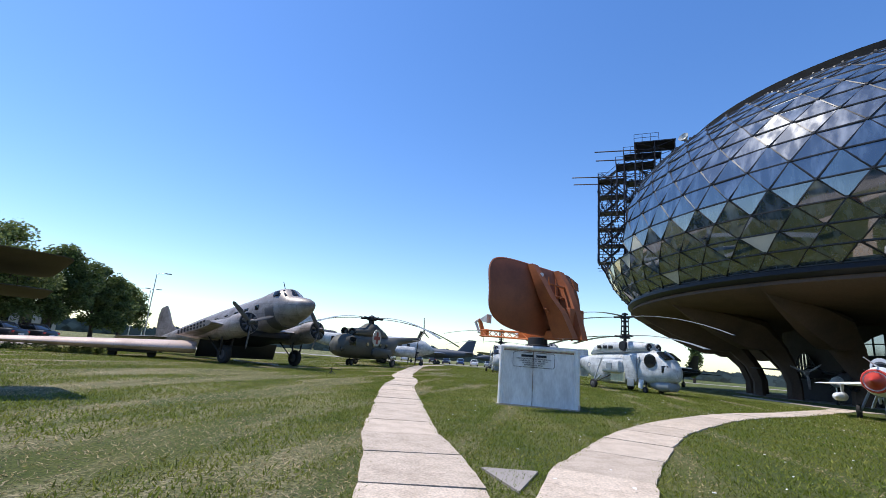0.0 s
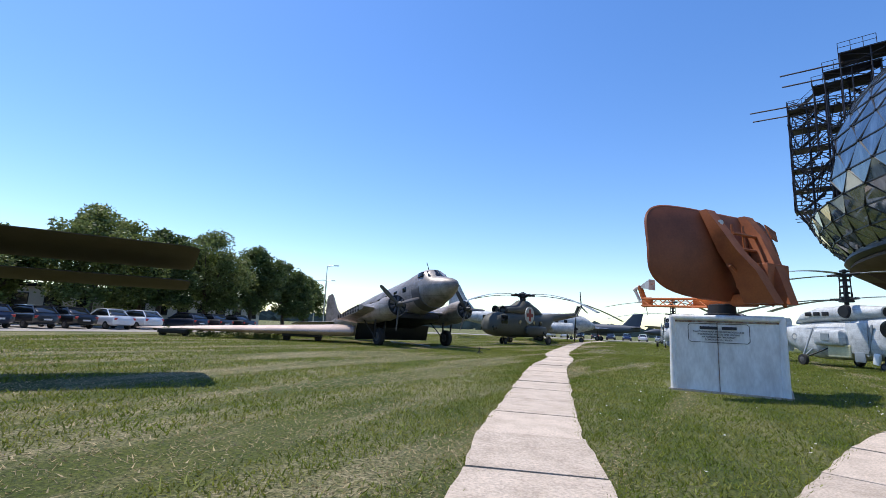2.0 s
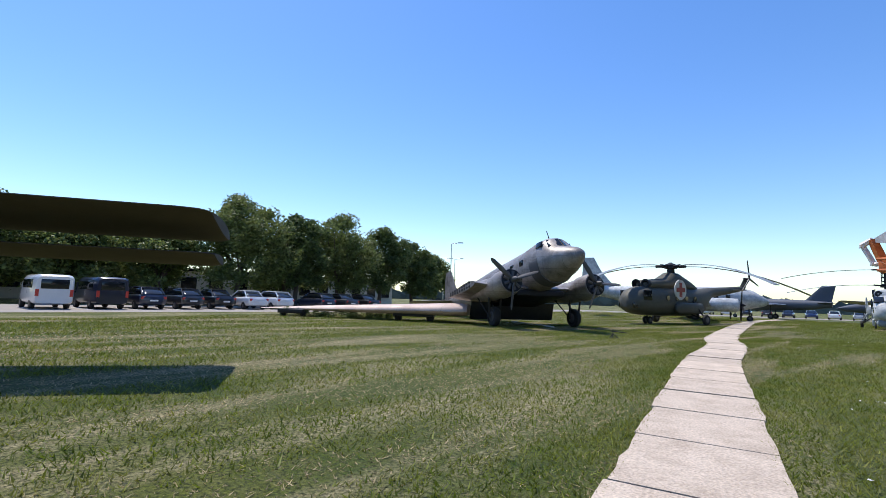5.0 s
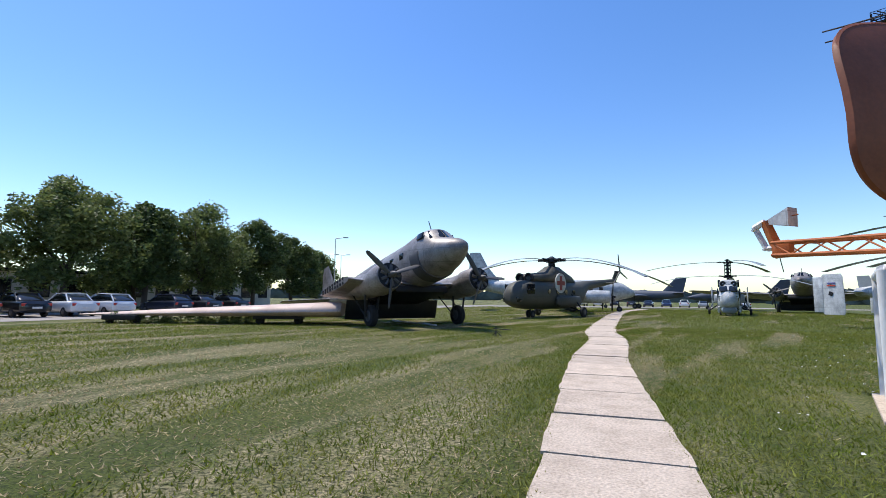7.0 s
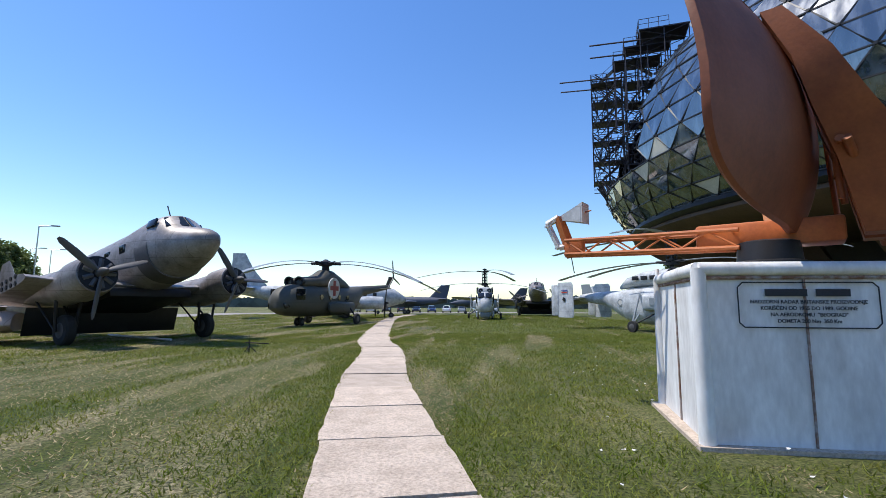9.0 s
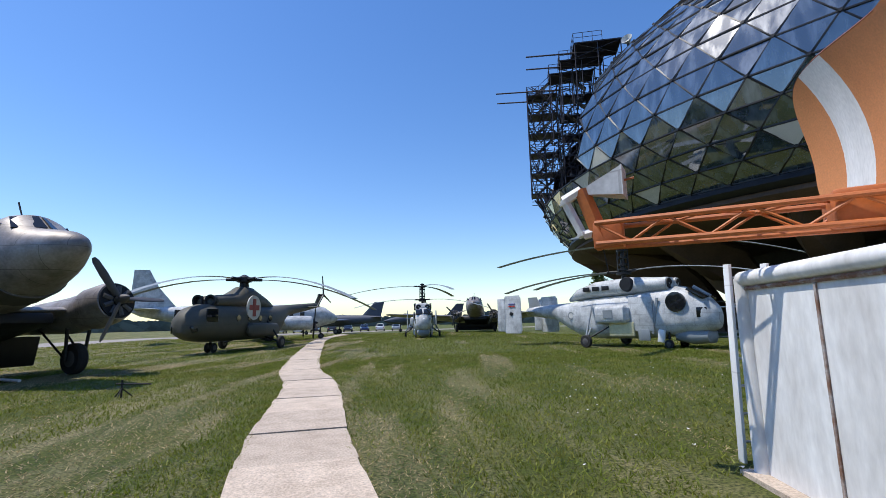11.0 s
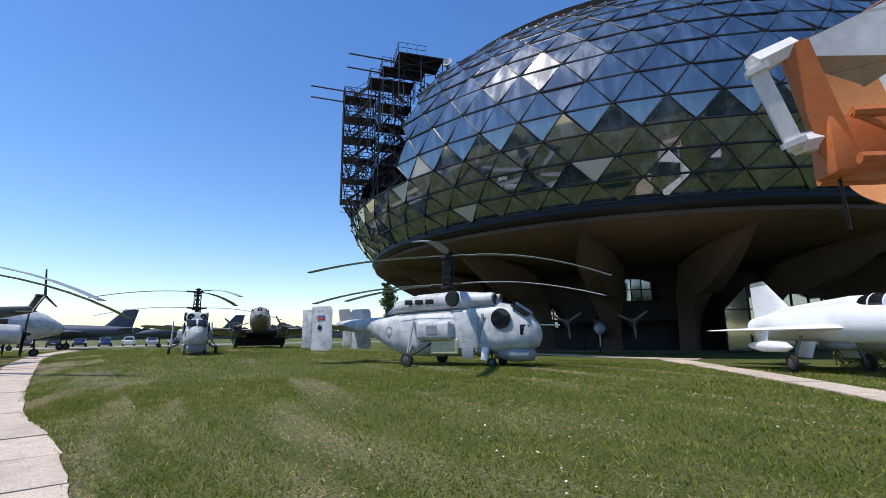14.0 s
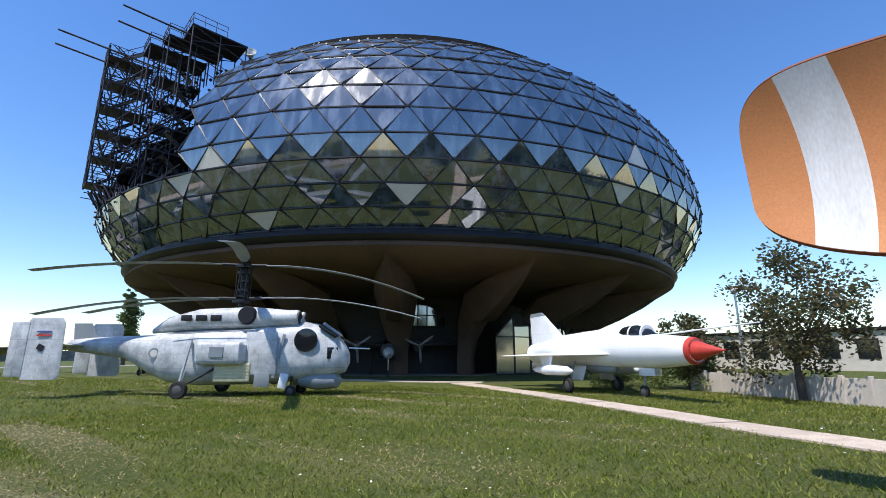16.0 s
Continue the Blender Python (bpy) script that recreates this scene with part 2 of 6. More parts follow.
CARS = [surface("car_paint_" + k, c, 0.3, 0.1, scale=1, amount=0.2, grain=0.02, bump=0, coat=0.8) for k, c in
        (("navy", (0.014, 0.018, 0.04)), ("charcoal", (0.03, 0.03, 0.033)), ("black", (0.012, 0.012, 0.014)), ("white", (0.75, 0.75, 0.76)),
         ("silver", (0.4, 0.41, 0.42)), ("blue", (0.02, 0.04, 0.12)))]

# ---- mesh helpers ----
def part(name, bm, material, parent=None, label="", smooth=True):
    me = bpy.data.meshes.new(name)
    bm.normal_update()
    bm.to_mesh(me)
    bm.free()
    for m in material if isinstance(material, (list, tuple)) else [material]:
        me.materials.append(m)
    if smooth:
        me.shade_smooth()
        me.set_sharp_from_angle(angle=radians(38))
    ob = new(name, me)
    ob.parent = parent
    if label:
        ob["label"] = label
    return ob


def thing(name, m, label, category, group="", kind=""):
    ob = new(name)
    ob.matrix_world = m
    return tagged(ob, label, category, group, kind)


def rings(bm, loops, closed=True, caps=True):
    """Skin rings of equal count."""
    vs = [[bm.verts.new(p) for p in r] for r in loops]
    n = len(vs[0])
    for a, b in zip(vs, vs[1:]):
        for i in range(n if closed else n - 1):
            j = (i + 1) % n
            bm.faces.new((a[i], a[j], b[j], b[i]))
    if caps and closed:
        bm.faces.new(vs[0][::-1])
        bm.faces.new(vs[-1])
    return bm


def hull(sections, n=24, bm=None):
    """A fuselage along x: rows of (x, z centre, half width, half height above, half height below, squareness)."""
    bm = bm or bmesh.new()
    loops = []
    for x, zc, w, up, dn, e in sections:
        r = []
        for i in range(n):
            a = 2 * math.pi * i / n
            c, s = math.cos(a), math.sin(a)
            r.append((x, math.copysign(abs(c) ** e, c) * w, zc + math.copysign(abs(s) ** e, s) * (up if s > 0 else dn)))
        loops.append(r)
    rings(bm, loops)
    bmesh.ops.recalc_face_normals(bm, faces=bm.faces[:])
    return bm


def tube(p0, p1, r0, r1=None, n=10, bm=None):
    bm = bm or bmesh.new()
    p0, p1 = Vector(p0), Vector(p1)
    q = (p1 - p0).to_track_quat("Z", "Y").to_matrix()
    r1 = r0 if r1 is None else r1
    loops = [[p + q @ Vector((math.cos(2 * math.pi * i / n) * r, math.sin(2 * math.pi * i / n) * r, 0)) for i in range(n)] for p, r in ((p0, r0), (p1, r1))]
    return rings(bm, loops)


def box(c, size, rot=(0, 0, 0), bm=None, bevel=0.0):
    own = bmesh.new()
    bmesh.ops.create_cube(own, size=1, matrix=Matrix.LocRotScale(c, Euler([radians(a) for a in rot]), size))
    if bevel:
        bmesh.ops.bevel(own, geom=own.edges[:], offset=bevel, segments=2, affect="EDGES", profile=0.5)
    if bm is None:
        return own
    keep = {v: bm.verts.new(v.co) for v in own.verts}
    for f in own.faces:
        bm.faces.new([keep[v] for v in f.verts])
    own.free()
    return bm


def turned(profile, axis="x", n=24, centre=(0, 0, 0), bm=None):
    """A turned shape: (along, radius) rows about an axis."""
    bm = bm or bmesh.new()
    c = Vector(centre)
    loops = []
    for a, r in profile:
        ring = []
        for i in range(n):
            t = 2 * math.pi * i / n
            u, v = math.cos(t) * max(r, 0.001), math.sin(t) * max(r, 0.001)
            ring.append(c + Vector({"x": (a, u, v), "y": (u, a, v), "z": (u, v, a)}[axis]))
        loops.append(ring)
    rings(bm, loops)
    bmesh.ops.recalc_face_normals(bm, faces=bm.faces[:])
    return bm


def wing(stations, bm=None, vertical=False, n=9):
    """A lifting surface: rows of (span, leading x, chord, height, thickness); vertical swaps span and height."""
    bm = bm or bmesh.new()
    loops = []
    for y, xl, ch, z, th in stations:
        top, low = [], []
        for i in range(n):
            f = (i / (n - 1)) ** 1.5
            t = th * 2.6 * (0.99 * math.sqrt(f) * (1 - f) + 0.03)
            top.append((xl - ch * f, t * 0.6))
            low.append((xl - ch * f, -t * 0.4))
        r = top + low[::-1]
        loops.append([(x, h, y) if vertical else (x, y, z + h) for x, h in r])
    rings(bm, loops)
    bmesh.ops.recalc_face_normals(bm, faces=bm.faces[:])
    return bm


def wheel(name, c, r, w, parent, axis="y"):
    t = part(name, turned([(-w / 2, r * 0.62), (-w / 2, r * 0.9), (-w * 0.3, r), (w * 0.3, r), (w / 2, r * 0.9), (w / 2, r * 0.62)], axis, 20, c), RUBBER, parent)
    part("rim", turned([(-w * 0.52, 0.02), (-w * 0.52, r * 0.5), (-w * 0.4, r * 0.62), (w * 0.4, r * 0.62), (w * 0.52, r * 0.5), (w * 0.52, 0.02)], axis, 16, c), ALU_DARK, t)
    return t


def scaled(rows, k):
    return [tuple(v * k for v in r[:-1]) + (r[-1],) for r in rows]


def propeller(parent, hub, blades, length, start, width=0.22, material=None):
    """An airscrew facing +x."""
    p = part("propeller_hub", turned([(-0.15, 0.16), (0.1, 0.17), (0.32, 0.1), (0.4, 0.02)], "x", 14, hub), material or ALU_DARK, parent)
    for i in range(blades):
        a = radians(start + 360 / blades * i)
        bm = wing([(0.1, 0.06, 0.12, 0, 0.1), (0.5, 0.08, width * 0.9, 0, 0.06), (length * 0.6, 0.1, width, 0, 0.04), (length * 0.92, 0.08, width * 0.8, 0, 0.025), (length, 0.02, width * 0.35, 0, 0.015)], n=6)
        bmesh.ops.transform(bm, matrix=Matrix.Translation(hub) @ Matrix.Rotation(a, 4, "X") @ Matrix.Rotation(radians(55), 4, "Y"), verts=bm.verts[:])
        part("blade", bm, material or ALU_DARK, p)
    return p


def rotor_blade(parent, hub, heading, reach, droop, chord=0.4, root=0.5, lift=0.02, material=None, tilt=0.0):
    """A drooping helicopter blade from a hub, along a heading in the machine's own plan."""
    rows = []
    for i in range(9):
        f = i / 8
        y = root + (reach - root) * f
        rows.append((y, chord * 0.4 if i else chord * 0.15, chord if i else chord * 0.35, lift * y + tilt * y - droop * f * f, 0.05))
    bm = wing(rows, n=5)
    bmesh.ops.transform(bm, matrix=Matrix.Translation(hub) @ Matrix.Rotation(radians(heading - 90), 4, "Z"), verts=bm.verts[:])
    return part("rotor_blade", bm, material or GREYDARK, parent)

# ---- ground, road and paths ----
bm = bmesh.new()
xs = sorted(set([-1500, -400, -150, -100] + list(range(-80, 121, 5)) + [160, 400, 1500]))
ys = sorted(set([-1500, -300, -80] + list(range(-40, 161, 5)) + [220, 500, 1500, 3000]))
gv = [[bm.verts.new((x, y, 0.0)) for y in ys] for x in xs]
for i in range(len(xs) - 1):
    for j in range(len(ys) - 1):
        bm.faces.new((gv[i][j], gv[i + 1][j], gv[i + 1][j + 1], gv[i][j + 1]))
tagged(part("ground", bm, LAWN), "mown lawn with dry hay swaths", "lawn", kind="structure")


def strip(name, pts, width, z, material, label):
    bm = bmesh.new()
    rows = []
    for i, p in enumerate(pts):
        a, b = Vector(pts[max(0, i - 1)]), Vector(pts[min(len(pts) - 1, i + 1)])
        d = (b - a).normalized()
        s = Vector((-d.y, d.x)) * width / 2
        rows.append([bm.verts.new((p[0] + s.x, p[1] + s.y, z)), bm.verts.new((p[0] - s.x, p[1] - s.y, z))])
    for a, b in zip(rows, rows[1:]):
        bm.faces.new((a[0], a[1], b[1], b[0]))
    bmesh.ops.recalc_face_normals(bm, faces=bm.faces[:])
    return tagged(part(name, bm, material), label, "path", kind="structure")


def resample(pts, step):
    out, left = [Vector(pts[0])], step
    for a, b in zip(pts, pts[1:]):
        a, b = Vector(a), Vector(b)
        while (b - a).length >= left:
            a = a + (b - a).normalized() * left
            out.append(a.copy())
            left = step
        left -= (b - a).length
    return out


def smooth_line(pts, n=8):
    out = []
    for i in range(len(pts) - 1):
        p0, p1, p2, p3 = (Vector(pts[min(max(k, 0), len(pts) - 1)]) for k in (i - 1, i, i + 1, i + 2))
        for k in range(n):
            t = k / n
            out.append(0.5 * (2 * p1 + (p2 - p0) * t + (2 * p0 - 5 * p1 + 4 * p2 - p3) * t * t + (3 * p1 - p0 - 3 * p2 + p3) * t ** 3))
    return out + [Vector(pts[-1])]


MAIN = [(1.08, -8.75), (0.95, -2), (0.37, 5.3), (-0.32, 9.0), (-0.93, 13.5), (-1.87, 20.6), (-2.25, 26.7), (-3.07, 32.1), (-3.9, 46.5), (-4.4, 60), (-4.2, 72), (-2.6, 88)]
FORK = [(1.55, 3.4), (2.15, 5.9), (2.85, 7.7), (5.2, 12.1), (8.9, 17.0), (11.6, 19.9), (14.9, 22.7), (21.0, 28.6), (25.6, 33.2)]
FRONT = [(25.9, 45.5), (25.5, 40), (25.6, 34.6), (26.8, 30.0)]


def slab_path(name, line, width, length, label, rng):
    base = strip(name, smooth_line(line), width - 0.12, 0.006, SLAB_EDGE, label)
    pts = resample(smooth_line(line), length)
    for k, (a, b) in enumerate(zip(pts, pts[1:])):
        d = (b - a).normalized()
        s0, s1 = (Vector((-v.y, v.x)).normalized() for v in (b - pts[max(0, k - 1)], pts[min(len(pts) - 1, k + 2)] - a))
        bm = bmesh.new()
        w, g = width / 2, 0.017
        c = []
        for p, s in ((a + d * g, s0), (b - d * g, s1)):
            for side in (-1, 1):
                c.append(p + s * side * (w + rng.uniform(-0.022, 0.018)) + d * rng.uniform(-0.014, 0.014))
        # ragged long edges
        lo = [c[0].lerp(c[2], k / 5) + s * (rng.uniform(-0.022, 0.02) if 0 < k < 5 else 0) for k in range(6)]
        hi = [c[1].lerp(c[3], k / 5) + s * (rng.uniform(-0.02, 0.022) if 0 < k < 5 else 0) for k in range(6)]
        z = 0.035 + rng.uniform(-0.008, 0.01)
        ring = lo + hi[::-1]
        top = [bm.verts.new((p.x, p.y, z)) for p in ring]
        low = [bm.verts.new((p.x, p.y, -0.03)) for p in ring]
        bm.faces.new(top)
        for i in range(len(ring)):
            j = (i + 1) % len(ring)
            bm.faces.new((top[i], low[i], low[j], top[j]))
        bmesh.ops.recalc_face_normals(bm, faces=bm.faces[:])
        part("slab", bm, SLAB, base, smooth=False)
    return base


rng = random.Random(5)
slab_path("path_main", MAIN, 1.3, 1.6, "worn concrete slab path across the lawn", rng)
slab_path("path_fork", FORK, 1.22, 1.8, "worn concrete slab path forking to the building", rng)
slab_path("path_front", FRONT, 1.3, 2.0, "concrete slab path before the building", rng)
bm = bmesh.new()
tri = [(0.95, 6.75), (1.66, 6.8), (1.3, 5.75)]
tv = [bm.verts.new((x, y, 0.03)) for x, y in tri]
lv = [bm.verts.new((x, y, -0.02)) for x, y in tri]
bm.faces.new(tv)
for i in range(3):
    bm.faces.new((tv[i], lv[i], lv[(i + 1) % 3], tv[(i + 1) % 3]))
bmesh.ops.recalc_face_normals(bm, faces=bm.faces[:])
tagged(part("pavement_wedge", bm, ASPHALT), "grey weathered stone wedge at the path fork", "paving", kind="structure")
strip("road", [(-37.0, -60), (-36.5, 20), (-36, 60), (-30, 92), (10, 116), (90, 124)], 12.0, 0.012, ASPHALT, "pale worn asphalt car park and road")
WHITELINE = surface("white_road_paint", (0.7, 0.69, 0.66), 0.8, bump=0.1)
for i in range(12):
    y = 8.2 + i * 2.55
    bm = box((-35.3, y, 0.02), (4.6, 0.12, 0.006))
    tagged(part("parking_line", bm, WHITELINE), "white painted parking bay line", "road marking", "parking lines", kind="structure")

# ---- the round museum ----
CX, CY = 49.1, 50.0


def shell(z):
    """Radius of the glass skin at a height."""
    h = 18.4 if z > 14.7 else 12.6
    return 32.5 * math.sqrt(max(0.0, 1 - ((z - 14.7) / h) ** 2))


def on(r, az, z):
    return Vector((CX + r * math.cos(az), CY + r * math.sin(az), z))


museum = thing("museum_building", pose(0, 0, 0), "round museum with dark triangulated glass skin over a brown concrete bowl", "building")
COLS = 72
ring_z = [9.5, 10.55, 11.75, 13.1, 14.6, 16.35, 18.1, 19.7, 21.3, 22.65, 23.9, 25.0, 26.0, 26.85, 27.55]
ROWS_N = len(ring_z) - 1


def node(k, c):
    az = 2 * math.pi * (c + 0.41 + 0.5 * (k % 2)) / COLS
    return on(shell(ring_z[k]), az, ring_z[k])


prng = random.Random(11)
edges, panes = set(), []
for k in range(ROWS_N):
    for c in range(COLS):
        o = k % 2
        a0, a1 = (k, c), (k, (c + 1) % COLS)
        b0, b1 = (k + 1, c), (k + 1, (c + 1) % COLS)
        t1, t2 = ((a0, a1, b0), (a1, b1, b0)) if not o else ((a0, b1, b0), (a0, a1, b1))
        for t in (t1, t2):
            if k >= 3 and 29 <= sum(q[1] for q in t) / 3 + 0.9 <= 37.2:
                continue
            panes.append(t)
            for e in ((t[0], t[1]), (t[1], t[2]), (t[2], t[0])):
                edges.add(tuple(sorted(e)))
centre = Vector((CX, CY, 15))
eye_side = Vector((-0.87, -0.5, 0))
near, rest = [], bmesh.new()
for t in panes:
    p = [node(*q) for q in t]
    mid = sum(p, Vector()) / 3
    nrm = (p[1] - p[0]).cross(p[2] - p[0]).normalized()
    if nrm.dot(mid - centre) < 0:
        nrm = -nrm
    up = 1 if sum(1 for c in t if c[0] == min(x[0] for x in t)) == 2 else -1
    low = min(v.z for v in p)
    tilt = [prng.gauss(0, 0.02) + up * (0.045 if v.z > low + 0.3 else -0.045) for v in p]
    q = [v.lerp(mid, 0.03) + nrm * (0.04 + w) for v, w in zip(p, tilt)]
    near.append(((mid - centre).dot(eye_side), q, nrm))
near.sort(key=lambda r: -r[0])


def pane_mesh(bm, q, nrm):
    out = [bm.verts.new(v) for v in q]
    inn = [bm.verts.new(v - nrm * 0.05) for v in q]
    if (q[1] - q[0]).cross(q[2] - q[0]).dot(nrm) < 0:
        out.reverse(), inn.reverse()
    bm.faces.new(out)
    bm.faces.new(inn[::-1])
    for i in range(3):
        bm.faces.new((out[i], inn[i], inn[(i + 1) % 3], out[(i + 1) % 3]))


# added black shell inside the panes, in place of the unlit interior
skin = part("glass_skin", turned([(z, shell(z) - 7.0) for z in (9.3, 12, 15, 19, 23, 26, 27.5)], "z", 54, (CX, CY, 0)), BLACK, museum, "added black shell that stands for the unlit inside behind the glass")
for d, q, nrm in near[300:]:
    pane_mesh(rest, q, nrm)
tagged(part("window_panes", rest, PANE, museum, smooth=False), kind="stuff")
for i, (d, q, nrm) in enumerate(near[:300]):
    bm = bmesh.new()
    pane_mesh(bm, q, nrm)
    pale = prng.random() < 0.035 and q[0].z < 16
    part("pane", bm, PANE_PALE if pale else PANE, museum, "pale blind behind the glass" if pale else "", smooth=False)
lat = bmesh.new()
knots = bmesh.new()
for a, b in edges:
    tube(node(*a), node(*b), 0.075, n=5, bm=lat)
for k in range(ROWS_N + 1):
    for c in range(COLS):
        p = node(k, c)
        o = (p - centre).normalized()
        tube(p - o * 0.05, p + o * 0.16, 0.14, 0.1, n=6, bm=knots)
tagged(part("lattice", lat, FRAME, museum), "dark steel triangular glazing lattice", kind="stuff")
tagged(part("lattice_node", knots, FRAME, museum), kind="stuff")
part("roof", turned([(27.35, shell(27.5) - 0.3), (27.45, 23.35), (28.25, 23.4), (28.4, 19.0), (28.5, 12.0), (28.55, 0.02)], "z", 72, (CX, CY, 0)), ROOF, museum, "black roof with an overhanging rim")
part("lower_rim", turned([(9.45, 28.9), (9.4, 29.75), (9.05, 29.9), (8.75, 29.6), (8.6, 28.6), (9.0, 28.0)], "z", 90, (CX, CY, 0)), FRAME, museum, "dark steel ring under the glass")
part("concrete_bowl", turned([(8.95, 29.3), (8.4, 29.55), (7.95, 28.8), (7.6, 26.5), (7.4, 24.0), (7.2, 21.0), (7.0, 17.0), (7.0, 4.0), (9.2, 4.0), (9.2, 27.5)], "z", 108, (CX, CY, 0)), CONCRETE, museum, "stained brown concrete bowl")
# curved concrete fins that gather into pillars
for i in range(18):
    az = 2 * math.pi * (i + 0.35) / 18
    bm = bmesh.new()
    loops = []
    for r, z, w, d in ((29.2, 8.3, 0.08, 0.12), (27.2, 7.45, 0.6, 0.6), (24.4, 6.6, 1.4, 1.2), (21.6, 5.7, 1.75, 1.5), (19.4, 4.5, 1.4, 1.3), (18.0, 3.0, 0.95, 0.9), (17.4, 1.5, 0.8, 0.8), (17.4, -0.1, 0.85, 0.85)):
        loops.append([on(r + dr * d, az, z + dz * d * (1 if z > 5.5 else 0.1)) + Vector((-math.sin(az), math.cos(az), 0)) * w * s
                      for dr, dz, s in ((0.1, -0.9, -0.35), (0.1, -0.9, 0.35), (-0.5, 0.5, 1.0), (-0.9, 0.8, 0.8), (-0.9, 0.8, -0.8), (-0.5, 0.5, -1.0))])
    rings(bm, loops)
    bmesh.ops.recalc_face_normals(bm, faces=bm.faces[:])
    part("pillar", bm, CONCRETE, museum, "curved brown concrete pillar")
# the deep shade under the bowl is put into this near-black wall colour
DARKWALL = surface("shade_dark_foyer_wall", (0.035, 0.03, 0.028), 0.7, scale=1, bump=0.1)
part("foyer_wall", turned([(-0.05, 13.2), (7.1, 13.2), (7.1, 13.6), (-0.05, 13.6)], "z", 60, (CX, CY, 0)), DARKWALL, museum, "foyer wall coloured near-black for the deep shade")
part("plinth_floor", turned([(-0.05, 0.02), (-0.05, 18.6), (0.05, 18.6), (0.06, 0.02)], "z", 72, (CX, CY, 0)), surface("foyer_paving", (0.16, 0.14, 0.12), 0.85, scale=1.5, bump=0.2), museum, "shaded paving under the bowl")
FOYER = glass("foyer_glass", (0.05, 0.065, 0.075), 0.08, 3.6)
for az0, half, zlo, zhi, rad in ((213.2, 10.6, 4.3, 6.4, 14.0), (250.6, 17.9, 0.1, 6.4, 19.2), (178, 6, 2.0, 4.6, 14.0), (278.5, 5, 0.1, 5.6, 19.2)):
    w = part("foyer_window", bmesh.new(), FRAME, museum, "arched foyer window")
    frame_bm = bmesh.new()
    cols = 6
    for c in range(cols):
        a0, a1 = (radians(az0 - half + 2 * half * k / cols) for k in (c, c + 1))
        arch = lambda k: zhi - 0.9 * abs(2 * k / cols - 1) ** 2.2 * (zhi - zlo) * 0.55
        z0, z1 = arch(c), arch(c + 1)
        tube(on(rad, a0, zlo), on(rad, a0, z0), 0.06, n=5, bm=frame_bm)
        tube(on(rad, a0, z0), on(rad, a1, z1), 0.07, n=5, bm=frame_bm)
        tube(on(rad, a0, zlo), on(rad, a1, zlo), 0.07, n=5, bm=frame_bm)
        tube(on(rad, a0, (zlo + zhi) / 2), on(rad, a1, (zlo + zhi) / 2), 0.05, n=5, bm=frame_bm)
        bm = bmesh.new()
        f = [bm.verts.new(v) for v in (on(rad - 0.05, a0, zlo), on(rad - 0.05, a1, zlo), on(rad - 0.05, a1, z1), on(rad - 0.05, a0, z0))]
        b = [bm.verts.new(v) for v in (on(rad - 0.1, a0, zlo), on(rad - 0.1, a1, zlo), on(rad - 0.1, a1, z1), on(rad - 0.1, a0, z0))]
        bm.faces.new(f)
        bm.faces.new(b[::-1])
        for q in range(4):
            bm.faces.new((f[q], b[q], b[(q + 1) % 4], f[(q + 1) % 4]))
        bmesh.ops.recalc_face_normals(bm, faces=bm.faces[:])
        part("pane", bm, FOYER, w, smooth=False)
    part("window_frame", frame_bm, FRAME, w)

# loudspeaker horn on the roof edge
horn = thing("roof_loudspeaker", pose(26.45, 55.0, 28.2, 0, 0, 215), "pale round loudspeaker horn on the roof edge", "loudspeaker")
part("post", tube((0, 0, 0), (0, 0, 1.5), 0.09), FRAME, horn)
bm = turned([(-0.5, 0.18), (-0.1, 0.25), (0.35, 0.62), (0.42, 0.62), (0.05, 0.2)], "x", 16)
bmesh.ops.transform(bm, matrix=pose(0, 0, 1.7, 0, -25, 0), verts=bm.verts[:])
part("horn", bm, GREYWHITE, horn)

# ---- stair scaffold ----
stair = thing("stair_scaffold", pose(0, 0, 0), "dark steel stair scaffold against the glass skin", "scaffold")
out_dir = Vector((CX, CY)) - Vector((18.2, 61.5))
inn = out_dir.normalized()
side = Vector((-inn.y, inn.x))
O = Vector((18.3, 63.2))
levels = [15.1 + 2.28 * i for i in range(6)]
srng = random.Random(3)


def rail(bm, p, q, z, h=1.0):
    for zz in (z + h, z + h * 0.5):
        tube((*p, zz), (*q, zz), 0.028, n=5, bm=bm)
    for k in range(4):
        c = Vector(p).lerp(Vector(q), k / 3)
        tube((*c, z), (*c, z + h), 0.028, n=5, bm=bm)


def deck(z, o, length, width):
    p = [o, o + inn * length, o + inn * length - side * width, o - side * width]
    bm = bmesh.new()
    rings(bm, [[(*v, z - 0.12) for v in p], [(*v, z) for v in p]])
    bmesh.ops.recalc_face_normals(bm, faces=bm.faces[:])
    d = part("deck", bm, SCAFF, stair)
    bm = bmesh.new()
    rail(bm, p[0], p[3], z)
    rail(bm, p[3], p[3] + inn * length * 0.6, z)
    rail(bm, p[0], p[0] + inn * length * 0.6, z)
    part("railing", bm, SCAFF, d)


def skin_height(p, floor):
    """Height of the glass skin under a plan point, where it lies inside the shell."""
    r = (p - Vector((CX, CY))).length
    return 14.7 + 18.4 * math.sqrt(max(0.0, 1 - (r / 32.5) ** 2)) if r < 32.4 else floor


for i, z in enumerate(levels):
    deck(z, O, 3.3, 1.9)
    deck(z - 0.8, O + inn * 3.5 - side * 0.6, 3.6, 2.1)
